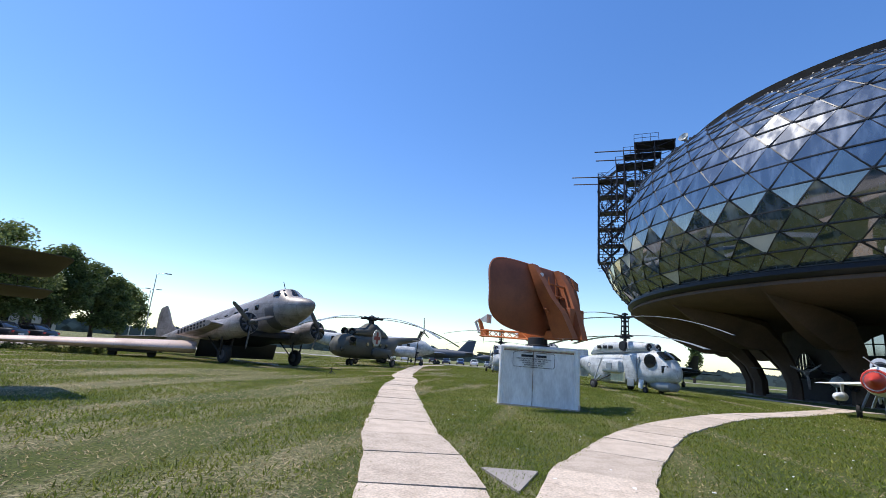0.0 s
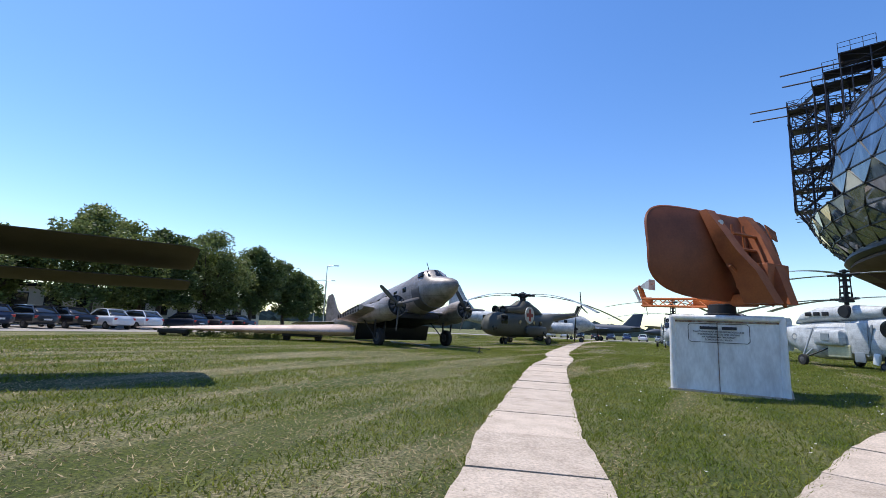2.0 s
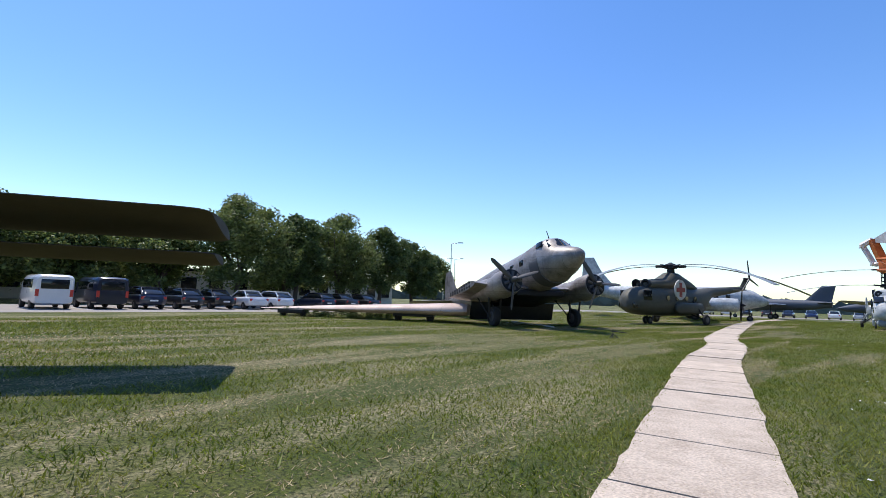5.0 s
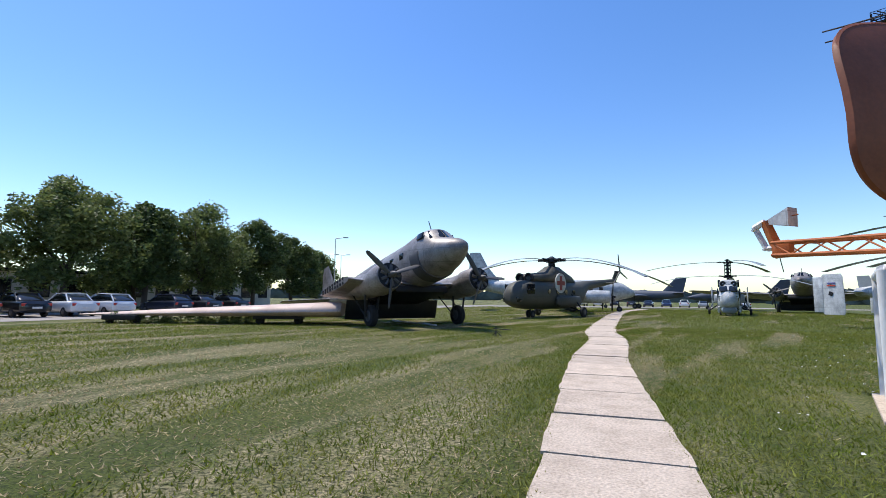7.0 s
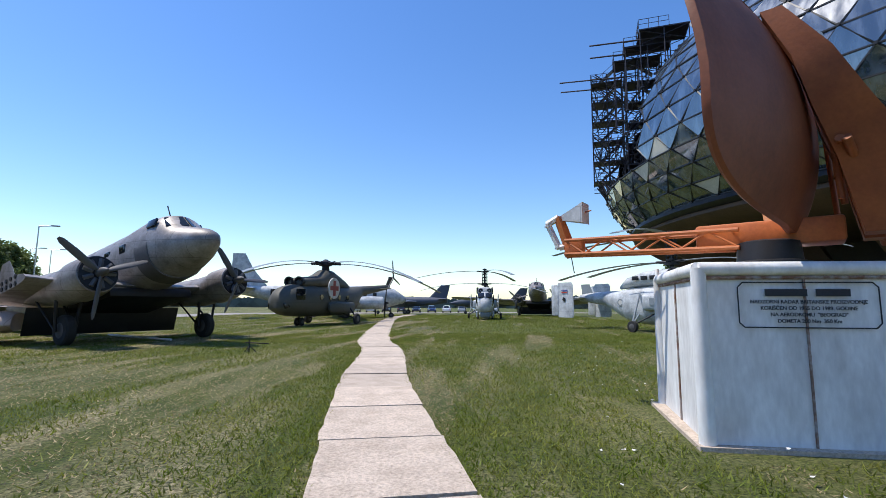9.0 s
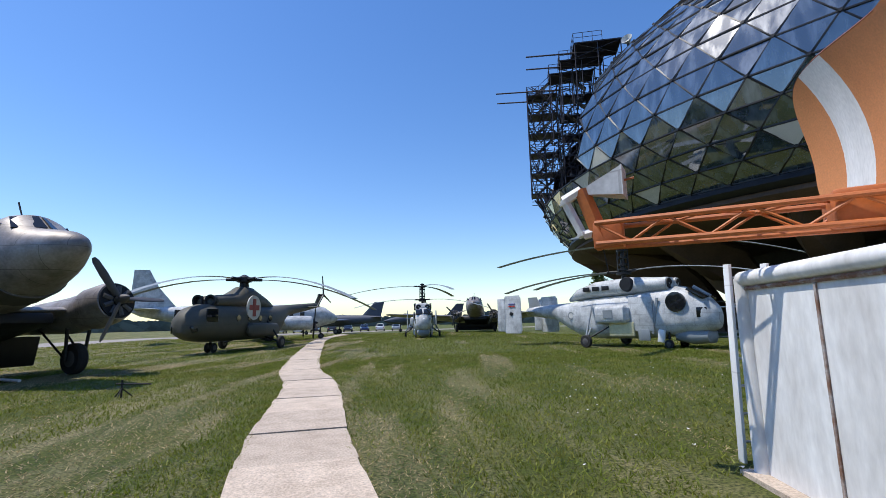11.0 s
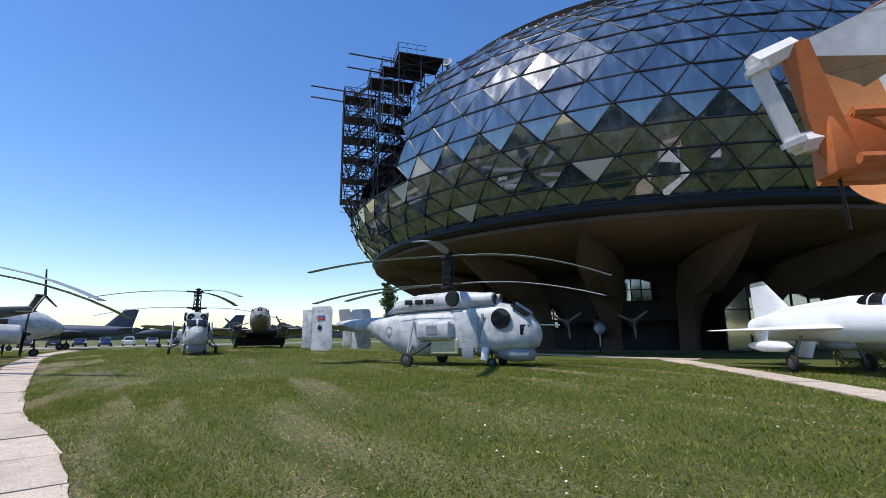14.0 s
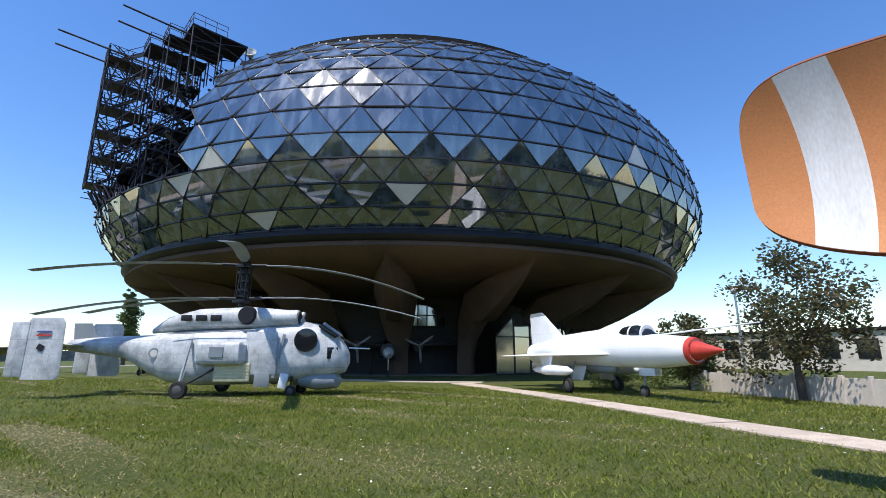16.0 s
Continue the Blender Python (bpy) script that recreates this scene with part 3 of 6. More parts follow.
# the platforms that step inwards over the roof edge
for z, u, v, ln, wd in ((27.5, 2.4, 2.0, 4.6, 2.4), (28.0, 3.4, 4.2, 4.4, 1.8), (28.8, 4.7, 4.6, 4.6, 3.0)):
    o = O + inn * u - side * v
    deck(z, o, ln, wd)
    for du, dv in ((0.1, 0.1), (0.1, wd - 0.1), (ln * 0.5, 0.1), (ln * 0.5, wd - 0.1), (ln - 0.1, 0.1), (ln - 0.1, wd - 0.1)):
        p = o + inn * du - side * dv
        lo = skin_height(p, 15.0)
        part("upright", tube((*p, min(lo, z - 0.2)), (*p, z), 0.06, n=6), SCAFF, stair)
        q = o + inn * (ln - du) - side * dv
        part("brace", tube((*p, z - 1.6), (*q, z - 0.1), 0.04, n=5), SCAFF, stair)
for u, v in ((0.05, 0.1), (0.05, 1.8), (1.7, 0.1), (1.7, 1.8), (3.3, 0.1), (3.3, 1.8), (3.6, 2.6), (5.3, 2.6), (7.0, 0.7), (7.0, 2.6)):
    p = O + inn * u - side * v
    part("upright", tube((*p, 13.2 if u > 1 else 14.9), (*p, 28.4 if u > 3.4 else 27.4), 0.075, n=6), SCAFF, stair)
for i in range(130):
    z = srng.uniform(14.6, 25.3)
    u0, v0 = srng.uniform(0, 6), srng.choice((0.1, 1.8, 2.6))
    p = O + inn * u0 - side * v0
    q = O + inn * max(0.1, u0 + srng.choice((-2.4, 1.8, 0.4))) - side * (v0 + srng.choice((0, 0, 1.2)))
    part("brace", tube((*p, z), (*q, z + 1.9), 0.05, n=5), SCAFF, stair)
for (u, v), z in (((0.2, 1.0), 27.0), ((0.2, 2.6), 27.4), ((3.6, 5.6), 28.3), ((3.6, 7.2), 28.8)):
    p = O + inn * (u + 4) - side * v
    q = O + inn * (u - 3.6) - side * (v - 0.6)
    part("beam", tube((*p, z - 1.0), (*q, z - 0.4), 0.075, n=6), SCAFF, stair)
for z in [14.2 + 1.14 * k for k in range(12)]:
    for v, u0, u1 in ((0.1, 0.0, 7.0), (1.8, 0.0, 3.5), (2.6, 3.5, 7.1)):
        p, q = O + inn * u0 - side * v, O + inn * u1 - side * v
        part("ledger", tube((*p, z), (*q, z), 0.04, n=5), SCAFF, stair)
for k in range(6):
    for u, v, s in ((0.5, 0.4, 1), (4.2, 1.6, -1)):
        z = 15.1 + 2.28 * k
        p, q = O + inn * u - side * v, O + inn * (u + 2.2) - side * v
        a, b = (p, q) if s > 0 else (q, p)
        bm = bmesh.new()
        w = side * 0.75
        rings(bm, [[(*a, z - .1), (*(a - w), z - .1), (*(a - w), z + .06), (*a, z + .06)], [(*b, z + 1.8), (*(b - w), z + 1.8), (*(b - w), z + 1.96), (*b, z + 1.96)]])
        bmesh.ops.recalc_face_normals(bm, faces=bm.faces[:])
        part("stair_flight", bm, SCAFF, stair)
        part("handrail", tube((*a, z + 1.0), (*b, z + 2.9), .03, n=5), SCAFF, stair)
for i in range(64):
    p = O + inn * srng.uniform(0.3, 3) - side * srng.uniform(0, 4.6)
    az = math.atan2(p.y - CY, p.x - CX) + srng.uniform(-0.05, 0.09)
    z = srng.uniform(9.4, 12.8)
    part("strut", tube((*p, 14.6), on(shell(z) + 0.05, az, z), 0.06, n=5), SCAFF, stair)

# ---- the radar on its plinth ----
bm = bmesh.new()
foot = [(1.96, 16.36), (4.27, 15.95), (4.8, 17.97), (2.55, 18.37)]
rings(bm, [[(x, y, z) for x, y in foot] for z in (0.0, 1.86)])
bmesh.ops.recalc_face_normals(bm, faces=bm.faces[:])
bmesh.ops.bevel(bm, geom=bm.edges[:], offset=0.03, segments=2, affect="EDGES")
plinth = thing("radar_plinth", pose(0, 0, 0), "white painted sheet-metal plinth with chipped edges under the radar", "plinth")
part("body", bm, PLINTH, plinth)
fx = Vector((2.31, -0.41, 0)).normalized()
for p, q in ((foot[0], foot[1]), (foot[1], foot[2]), (foot[2], foot[3]), (foot[3], foot[0])):
    part("edge_roll", tube((*p, 1.83), (*q, 1.83), 0.075, n=10), PLINTH, plinth)
    part("rust_seam", tube((p[0] - 0.012, p[1] - 0.012, 1.735), (q[0] - 0.012, q[1] - 0.012, 1.735), 0.022, n=6), RUSTLINE, plinth)
for p in foot:
    part("corner_roll", tube((*p, 0.0), (*p, 1.84), 0.085, 0.075, n=10), PLINTH, plinth)
c = Vector(foot[0]).lerp(Vector(foot[1]), 0.43)
part("seam", box((c.x, c.y - 0.012, 0.9), (0.018, 0.02, 1.7), (0, 0, -10)), RUSTLINE, plinth)
c = Vector(foot[0]).lerp(Vector(foot[3]), 0.5)
part("seam", box((c.x - 0.01, c.y, 0.9), (0.02, 0.018, 1.7)), RUSTLINE, plinth)
bm = bmesh.new()
rings(bm, [[(x + dx, y + dy, z) for (x, y), (dx, dy) in zip(foot, ((-0.14, -0.1), (0.1, -0.14), (0.14, 0.1), (-0.14, 0.14)))] for z in (0.0, 0.045)])
bmesh.ops.recalc_face_normals(bm, faces=bm.faces[:])
tagged(part("footing", bm, SLAB), "thin concrete footing showing in the grass", "footing", kind="structure")


def lettering(text, size, m, parent, bold=0.0):
    cu = bpy.data.curves.new("lettering", "FONT")
    cu.body, cu.size, cu.align_x, cu.extrude, cu.offset = text, size, "CENTER", 0.002, bold
    tmp = new("lettering", cu)
    me = bpy.data.meshes.new_from_object(tmp)
    bpy.data.objects.remove(tmp)
    me.materials.clear()
    me.materials.append(INK)
    ob = new("lettering", me)
    ob.parent, ob.matrix_local = parent, m
    return ob


angle = math.degrees(math.atan2(fx.y, fx.x))
sign_at = Vector((*Vector(foot[0]).lerp(Vector(foot[1]), 0.445), 0)) + Vector((-0.02, -0.014, 0))


def on_front(dx, z, out=0.0):
    p = sign_at + fx * dx
    return Matrix.Translation((p.x - 0.17 * out, p.y - 0.98 * out, z)) @ Matrix.Rotation(radians(angle), 4, "Z") @ Matrix.Rotation(radians(90), 4, "X")


panel = part("notice", bmesh.new(), INK, plinth, "black lettered notice with a rounded border")
for text, size, z, bold in (("NADZORNI RADAR BRITANSKE PROIZVODNJE", 0.052, 1.47, 0.001), ("KORIŠĆEN OD 1955 DO 1989. GODINE", 0.052, 1.405, 0.001),
                            ("NA AERODROMU  \"BEOGRAD\"", 0.052, 1.34, 0.001), ("DOMETA 200 Nm  350 Km", 0.052, 1.275, 0.001)):
    lettering(text, size, on_front(0, z, 0.012), panel, bold)
bm = bmesh.new()
hw, z0, z1, r = 0.66, 1.225, 1.685, 0.05
for a, b in (((-hw + r, z0), (hw - r, z0)), ((hw, z0 + r), (hw, z1 - r)), ((hw - r, z1), (-hw + r, z1)), ((-hw, z1 - r), (-hw, z0 + r)),
             ((hw - r, z0), (hw, z0 + r)), ((hw, z1 - r), (hw - r, z1)), ((-hw + r, z1), (-hw, z1 - r)), ((-hw, z0 + r), (-hw + r, z0))):
    pa, pb = (on_front(u, z, 0.008).translation for u, z in (a, b))
    tube(pa, pb, 0.007, n=5, bm=bm)
part("notice_border", bm, INK, panel)
# the maker's name, as plain bars
for dx, width in ((-0.2, 0.4), (0.24, 0.32)):
    bm = bmesh.new()
    bmesh.ops.create_cube(bm, size=1, matrix=on_front(dx, 1.58, 0.011) @ Matrix.Diagonal((width, 0.075, 0.004, 1)))
    part("notice_bar", bm, INK, panel)

# radar: reflector, turning gear, boom and feed
radar = thing("radar_antenna", pose(3.2, 16.95, 1.9), "orange surveillance radar reflector with a lattice feed boom", "radar")
part("turntable", turned([(0, 0.42), (0.06, 0.42), (0.08, 0.34), (0.3, 0.32), (0.32, 0.26)], "z", 20), BLACK, radar)
part("gearbox", box((0.1, 0.15, 0.42), (1.5, 0.5, 0.3), (0, 0, -40), bevel=0.04), ORANGE, radar)
AX = Vector((0.683, 0.730, 0)).normalized()
AY = Vector((-AX.y, AX.x, 0))
MID = Vector((3.657, 16.675, 0)) - Vector((3.2, 16.95, 0))


def dish_point(u, v, off=0.0):
    """u along the wide axis, v up the reflector; hollow towards the feed."""
    bow = 0.081 * u * u + 0.207 * v * v
    return MID + AX * u + AY * (bow + off + 0.036 * v) + Vector((0, 0, 1.581 + 0.01 * u + v))


def heights(u, s):
    """Upper and lower edge of the reflector at a width; s from 0 at the ends to 1 in the middle."""
    return 1.09 * (1 + 0.0378 * u * u) * s ** 0.608, 1.196 * (1 - 0.0279 * u * u) * s ** 0.608


def outline(t):
    """Rounded outline of the reflector, taller towards its long end."""
    a = 2 * math.pi * t
    c, s = math.cos(a), math.sin(a)
    u = math.copysign(abs(c) ** 0.35, c) * (3.339 if c > 0 else 2.709)
    top, low = heights(u, abs(s))
    return u, top if s > 0 else -low


bm = bmesh.new()
N, M = 72, 12
front = [[bm.verts.new(dish_point(*(w * k / M for w in outline(i / N)), 0.03)) for i in range(N)] for k in range(1, M + 1)]
back = [[bm.verts.new(dish_point(*(w * k / M for w in outline(i / N)), -0.03)) for i in range(N)] for k in range(1, M + 1)]
cf, cb = bm.verts.new(dish_point(0, 0, 0.03)), bm.verts.new(dish_point(0, 0, -0.03))
# lit tone on the front faces, shaded tone on the back
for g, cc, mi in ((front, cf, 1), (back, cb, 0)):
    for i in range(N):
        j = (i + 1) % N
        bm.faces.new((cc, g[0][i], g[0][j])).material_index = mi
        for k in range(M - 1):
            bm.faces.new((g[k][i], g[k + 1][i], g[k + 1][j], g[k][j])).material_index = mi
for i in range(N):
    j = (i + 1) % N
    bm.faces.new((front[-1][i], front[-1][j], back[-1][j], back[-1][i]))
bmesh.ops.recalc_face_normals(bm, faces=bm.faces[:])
reflector = part("reflector", bm, [DISH_SHADE, ORANGE_FACE], radar, "reflector with a shade-darkened brown back and orange and white front bands")


def band(u0, u1, mat):
    """A painted band on the hollow face, between two widths."""
    bm = bmesh.new()
    ease = (lambda f: 1 - (1 - f) ** 3) if u1 > 3 else (lambda f: f ** 3) if u0 < -2.5 else (lambda f: f)
    us = [u0 + (u1 - u0) * ease(k / 14) for k in range(15)]
    cols = []
    for u in us:
        c = min(1, abs(u) / (3.339 if u > 0 else 2.709)) ** (1 / 0.35)
        top, low = (h * 0.992 for h in heights(u, math.sqrt(max(0, 1 - c * c))))
        cols.append([bm.verts.new(dish_point(u, -low + (top + low) * q / 12, 0.036)) for q in range(13)])
    for a, b in zip(cols, cols[1:]):
        for q in range(12):
            bm.faces.new((a[q], b[q], b[q + 1], a[q + 1]))
    bmesh.ops.recalc_face_normals(bm, faces=bm.faces[:])
    return part("paint_band", bm, mat, reflector)


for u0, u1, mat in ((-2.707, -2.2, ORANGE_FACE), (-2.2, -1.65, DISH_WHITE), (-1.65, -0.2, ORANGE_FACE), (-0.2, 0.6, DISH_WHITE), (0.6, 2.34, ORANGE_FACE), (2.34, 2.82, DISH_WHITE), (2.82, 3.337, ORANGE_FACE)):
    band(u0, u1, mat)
part("rim_tube", rings(bmesh.new(), [[dish_point(*outline(i / 90), 0) + AY * (.035 * math.cos(a)) + Vector((0, 0, .035 * math.sin(a))) for a in (0, 1.57, 3.14, 4.71)] for i in range(91)], caps=False), DISH_SHADE, reflector)
for u, w in ((-0.95, 0.34), (0.55, 0.34)):
    bm = bmesh.new()
    pts = [dish_point(u, 1.12, -0.04), dish_point(u, 0.55, -0.06), dish_point(u * .85, 0.0, -0.09), dish_point(u * .6, -0.5, -0.25), MID + AX * (u * 0.4) + AY * -0.35 + Vector((0, 0, 0.3))]
    loops = [[p + AX * (w / 2 * sx) + AY * oy for sx, oy in ((-1, 0.0), (1, 0.0), (1, -0.2 - .13 * i), (-1, -0.2 - .13 * i))] for i, p in enumerate(pts)]
    rings(bm, loops)
    bmesh.ops.recalc_face_normals(bm, faces=bm.faces[:])
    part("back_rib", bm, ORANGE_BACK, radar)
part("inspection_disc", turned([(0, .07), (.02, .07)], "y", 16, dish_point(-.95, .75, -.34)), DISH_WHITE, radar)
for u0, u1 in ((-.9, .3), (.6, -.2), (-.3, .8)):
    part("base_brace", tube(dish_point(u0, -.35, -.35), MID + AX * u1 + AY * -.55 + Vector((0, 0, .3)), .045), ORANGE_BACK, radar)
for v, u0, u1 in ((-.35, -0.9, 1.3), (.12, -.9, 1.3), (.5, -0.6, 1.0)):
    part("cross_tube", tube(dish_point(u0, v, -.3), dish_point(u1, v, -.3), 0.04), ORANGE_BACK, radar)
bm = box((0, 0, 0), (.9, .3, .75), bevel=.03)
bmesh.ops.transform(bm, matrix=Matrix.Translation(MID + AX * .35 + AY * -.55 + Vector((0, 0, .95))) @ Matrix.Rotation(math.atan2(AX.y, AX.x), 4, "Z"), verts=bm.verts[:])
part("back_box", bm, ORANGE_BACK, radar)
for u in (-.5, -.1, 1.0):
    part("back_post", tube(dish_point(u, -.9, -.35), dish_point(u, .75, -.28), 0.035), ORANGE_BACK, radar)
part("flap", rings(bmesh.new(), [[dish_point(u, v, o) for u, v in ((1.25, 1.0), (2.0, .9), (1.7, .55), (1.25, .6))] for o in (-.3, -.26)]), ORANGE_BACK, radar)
b0, b1 = Vector((-0.2, 0.15, 0.36)), Vector((-1.78, 2.0, 0.46))
bd = (b1 - b0).normalized()
bs = Vector((-bd.y, bd.x, 0)).normalized()
boom = part("boom", bmesh.new(), ORANGE, radar, "orange lattice boom")
ch = [(bs * sx * 0.17 + Vector((0, 0, zz))) for sx, zz in ((-1, 0.11), (1, 0.11), (-1, -0.11), (1, -0.11))]
for o in ch:
    part("chord", tube(b0 + o, b1 + o, 0.028, n=8), ORANGE, boom)
for k in range(7):
    f0, f1 = k / 7, (k + 1) / 7
    for a, b in ((0, 2), (1, 3), (0, 1)):
        s, e = (a, b) if k % 2 else (b, a)
        part("lacing", tube(b0.lerp(b1, f0) + ch[s], b0.lerp(b1, f1) + ch[e], 0.014, n=6), ORANGE, boom)
feed = part("feed_arm", bmesh.new(), ORANGE, radar, "upright orange feed arm with a pale horn")
tip = b1
top = tip + Vector((-0.17, 0.06, 0.52))
part("upright", tube(tip + Vector((0.03, -0.02, -0.14)), top, 0.095, 0.08, n=4), ORANGE, feed)
part("foot_block", box(tip + Vector((0.05, -0.06, 0.0)), (0.16, 0.3, 0.3), (0, 0, 49), bevel=0.02), ORANGE, feed)
part("tie_rod", tube(top + Vector((0, 0, -0.02)), top + Vector((0.42, -0.35, 0.05)), 0.012, n=6), ORANGE_BACK, feed)
bm = bmesh.new()
d = Vector((0.76, -0.64, 0.1)).normalized()
s = Vector((-d.y, d.x, 0)).normalized()
h0 = tip + Vector((-0.11, 0.04, 0.5))
rings(bm, [[h0 + d * a + s * (sx * w) + Vector((0, 0, sz * h)) for sx, sz in ((-1, -1), (1, -1), (1, 1), (-1, 1))] for a, w, h in ((0, 0.04, 0.045), (0.36, 0.13, 0.15), (0.39, 0.145, 0.165))])
bmesh.ops.recalc_face_normals(bm, faces=bm.faces[:])
part("feed_horn", bm, GREYWHITE, feed, "pale feed horn")
w1, w2 = top - d * 0.2 + Vector((0, 0, -0.06)), tip - d * 0.17 + Vector((-0.02, 0, 0.02))
part("waveguide", tube(w1, w2, 0.05, n=4), DISH_WHITE, feed, "white waveguide")
part("waveguide_bend", tube(w1 + Vector((0, 0, -0.02)), top + Vector((0, 0, 0.0)), 0.06, 0.05, n=6), DISH_WHITE, feed)
part("waveguide_bend", tube(w2 + Vector((0, 0, 0.02)), tip + Vector((0, 0, 0.06)), 0.055, n=6), DISH_WHITE, feed)
part("waveguide_flange", tube(w1.lerp(w2, 0.06), w1.lerp(w2, 0.12), 0.07, n=4), DISH_WHITE, feed)
part("waveguide_flange", tube(w1.lerp(w2, 0.9), w1.lerp(w2, 0.96), 0.07, n=4), DISH_WHITE, feed)
part("cable", tube(tip + Vector((0, 0, -0.1)), tip + Vector((0.05, 0, -0.4)), 0.008, n=5), BLACK, feed)

# ladder against the plinth
ladder = thing("ladder", pose(2.92, 18.78, 0, 3, 0, -10.4), "white painted metal ladder leaning on the plinth", "ladder")
for x in (-0.2, 0.2):
    part("rail", box((x, 0, 1.0), (0.035, 0.1, 2.05), bevel=0.006), WHITE, ladder)
for k in range(7):
    part("rung", tube((-0.2, 0, 0.2 + 0.28 * k), (0.2, 0, 0.2 + 0.28 * k), 0.014, n=8), CHROME, ladder)


# ---- aircraft ----
def tail_dragger(m, body, belly, k, label, outer_wings, dark_band=True):
    """A twin-engined piston transport standing on its tail wheel."""
    a = thing("transport_aircraft", m, label, "aircraft")
    T = Matrix.Scale(k, 4) @ Matrix.Translation((0, 0, 1.42)) @ Matrix.Rotation(radians(-12.5), 4, "Y")

    def put(name, bm, mat, parent=a, label=""):
        bmesh.ops.transform(bm, matrix=T, verts=bm.verts[:])
        return part(name, bm, mat, parent, label)
    fz, ez = 1.75, 0.72
    fus = put("fuselage", hull([(5.05, fz - .05, .05, .05, .05, 1), (4.95, fz - .05, .26, .24, .3, 1), (4.6, fz, .52, .42, .56, 1), (4.0, fz + .08, .82, .58, .86, 1), (3.5, fz + .12, 1.0, .72, 1.02, .97), (3.05, fz + .15, 1.12, 1.28, 1.12, .95),
                                (2.6, fz + .15, 1.2, 1.42, 1.2, .92), (2.0, fz + .15, 1.25, 1.45, 1.25, .9), (0.5, fz + .1, 1.28, 1.35, 1.28, .9), (-4, fz + .1, 1.28, 1.35, 1.25, .9), (-7, fz + .2, 1.15, 1.2, 1.05, .95),
                                (-10, fz + .45, .8, .85, .75, 1), (-13, fz + .75, .4, .45, .42, 1), (-14.6, fz + .95, .1, .15, .15, 1)], 28), body)
    # windscreen and side windows
    for s in (-1, 1):
        bm = bmesh.new()
        quad = [(3.56, s * .05, fz + .86), (3.13, s * .05, fz + 1.38), (2.93, s * .7, fz + 1.3), (3.28, s * .86, fz + .82)]
        rings(bm, [quad, [(x - .06, y * .97, z - .05) for x, y, z in quad]])
        bmesh.ops.recalc_face_normals(bm, faces=bm.faces[:])
        put("windscreen", bm, WINDOW, fus)
        put("side_window", box((2.62, s * 1.0, fz + 1.08), (.5, .1, .36), (s * 24, 0, s * -5), bevel=.03), WINDOW, fus)
        for i in range(7):
            put("cabin_window", box((0.9 - 1.15 * i, s * (1.235 - .012 * i), fz + .45), (.42, .06, .36), bevel=.02), WINDOW, fus)
    put("radio_mast", tube((2.3, 0, fz + 1.5), (2.1, 0, fz + 2.2), .025), BLACK, fus)
    put("roof_fairing", hull([(2.3, fz + 1.55, .02, .02, .02, 1), (1.9, fz + 1.58, .16, .14, .14, 1), (1.2, fz + 1.5, .02, .02, .02, 1)], 12), body, fus)
    if dark_band:
        put("panel_band", hull([(2.55, fz + .13, 1.235, .6, 1.235, .9), (1.75, fz + .13, 1.272, .62, 1.27, .9)], 28), ALU_DARK, fus, "dark grey repainted fuselage band")
    put("belly_panel", box((-.9, 0, fz - 1.28), (3.4, 3.4, .4), bevel=.1), belly, fus, "dark centre wing belly panel")
    put("flap", box((-2.7, 0, fz - 1.75), (.08, 6.2, 1.15), (0, 25, 0), bevel=.02), belly, a, "dark lowered wing flap")
    put("fin", wing([(fz + .8, -10.6, 4.0, 0, .2), (fz + 2.0, -11.9, 2.6, 0, .17), (fz + 3.2, -12.5, 1.75, 0, .12), (fz + 3.75, -12.9, 1.0, 0, .06)], vertical=True), body)
    for s in (-1, 1):
        put("tailplane", wing([(s * .2, -11.4, 2.3, fz + .75, .16), (s * 2.4, -11.8, 1.7, fz + .75, .12), (s * 3.9, -12.3, .8, fz + .75, .05)]), body)
        put("centre_wing", wing([(s * .6, .7, 4.4, fz - 1.0, .45), (s * 2.8, .7, 4.3, fz - .95, .42), (s * 4.25, .65, 4.1, fz - .8, .4)]), body)
        if outer_wings:
            put("outer_wing", wing([(s * 4.25, .65, 4.0, fz - .8, .4), (s * 9, -.3, 2.9, fz - .3, .28), (s * 13.6, -1.3, 1.5, fz + .15, .13), (s * 14.3, -1.7, .7, fz + .2, .05)]), body)
        else:
            rib = put("root_rib", wing([(s * 4.25, .66, 4.12, fz - .8, .41), (s * 4.28, .66, 4.12, fz - .8, .41)]), ALU, a, "open wing root with bolt holes")
            for i in range(9):
                for j in (-1, 1):
                    put("hole", turned([(-.02, .085), (.02, .085)], "y", 8, (-.1 - .36 * i, s * 4.29, fz - .74 + j * .13 * (1 - .07 * i))), BLACK, rib)
        e = put("engine_nacelle", hull([(2.35, ez, .5, .5, .5, 1), (2.3, ez, .68, .68, .68, 1), (1.9, ez, .76, .76, .76, 1), (1.2, ez, .78, .78, .78, 1), (1.12, ez, .68, .68, .68, 1), (0, ez, .7, .72, .66, 1), (-1.8, fz - .7, .62, .6, .6, .95),
                                       (-3.0, fz - .7, .35, .3, .35, 1), (-3.9, fz - .7, .04, .04, .04, 1)], 24), body)
        bmesh_shift = s * 2.82
        e.data.transform(Matrix.Translation((0, bmesh_shift * k, 0)))
        put("cowl_mouth", turned([(2.30, .64), (2.372, .64), (2.372, .1), (2.30, .1)], "x", 24, (0, bmesh_shift, ez)), BLACK, e)
        for i in range(9):
            t = 2 * math.pi * i / 9
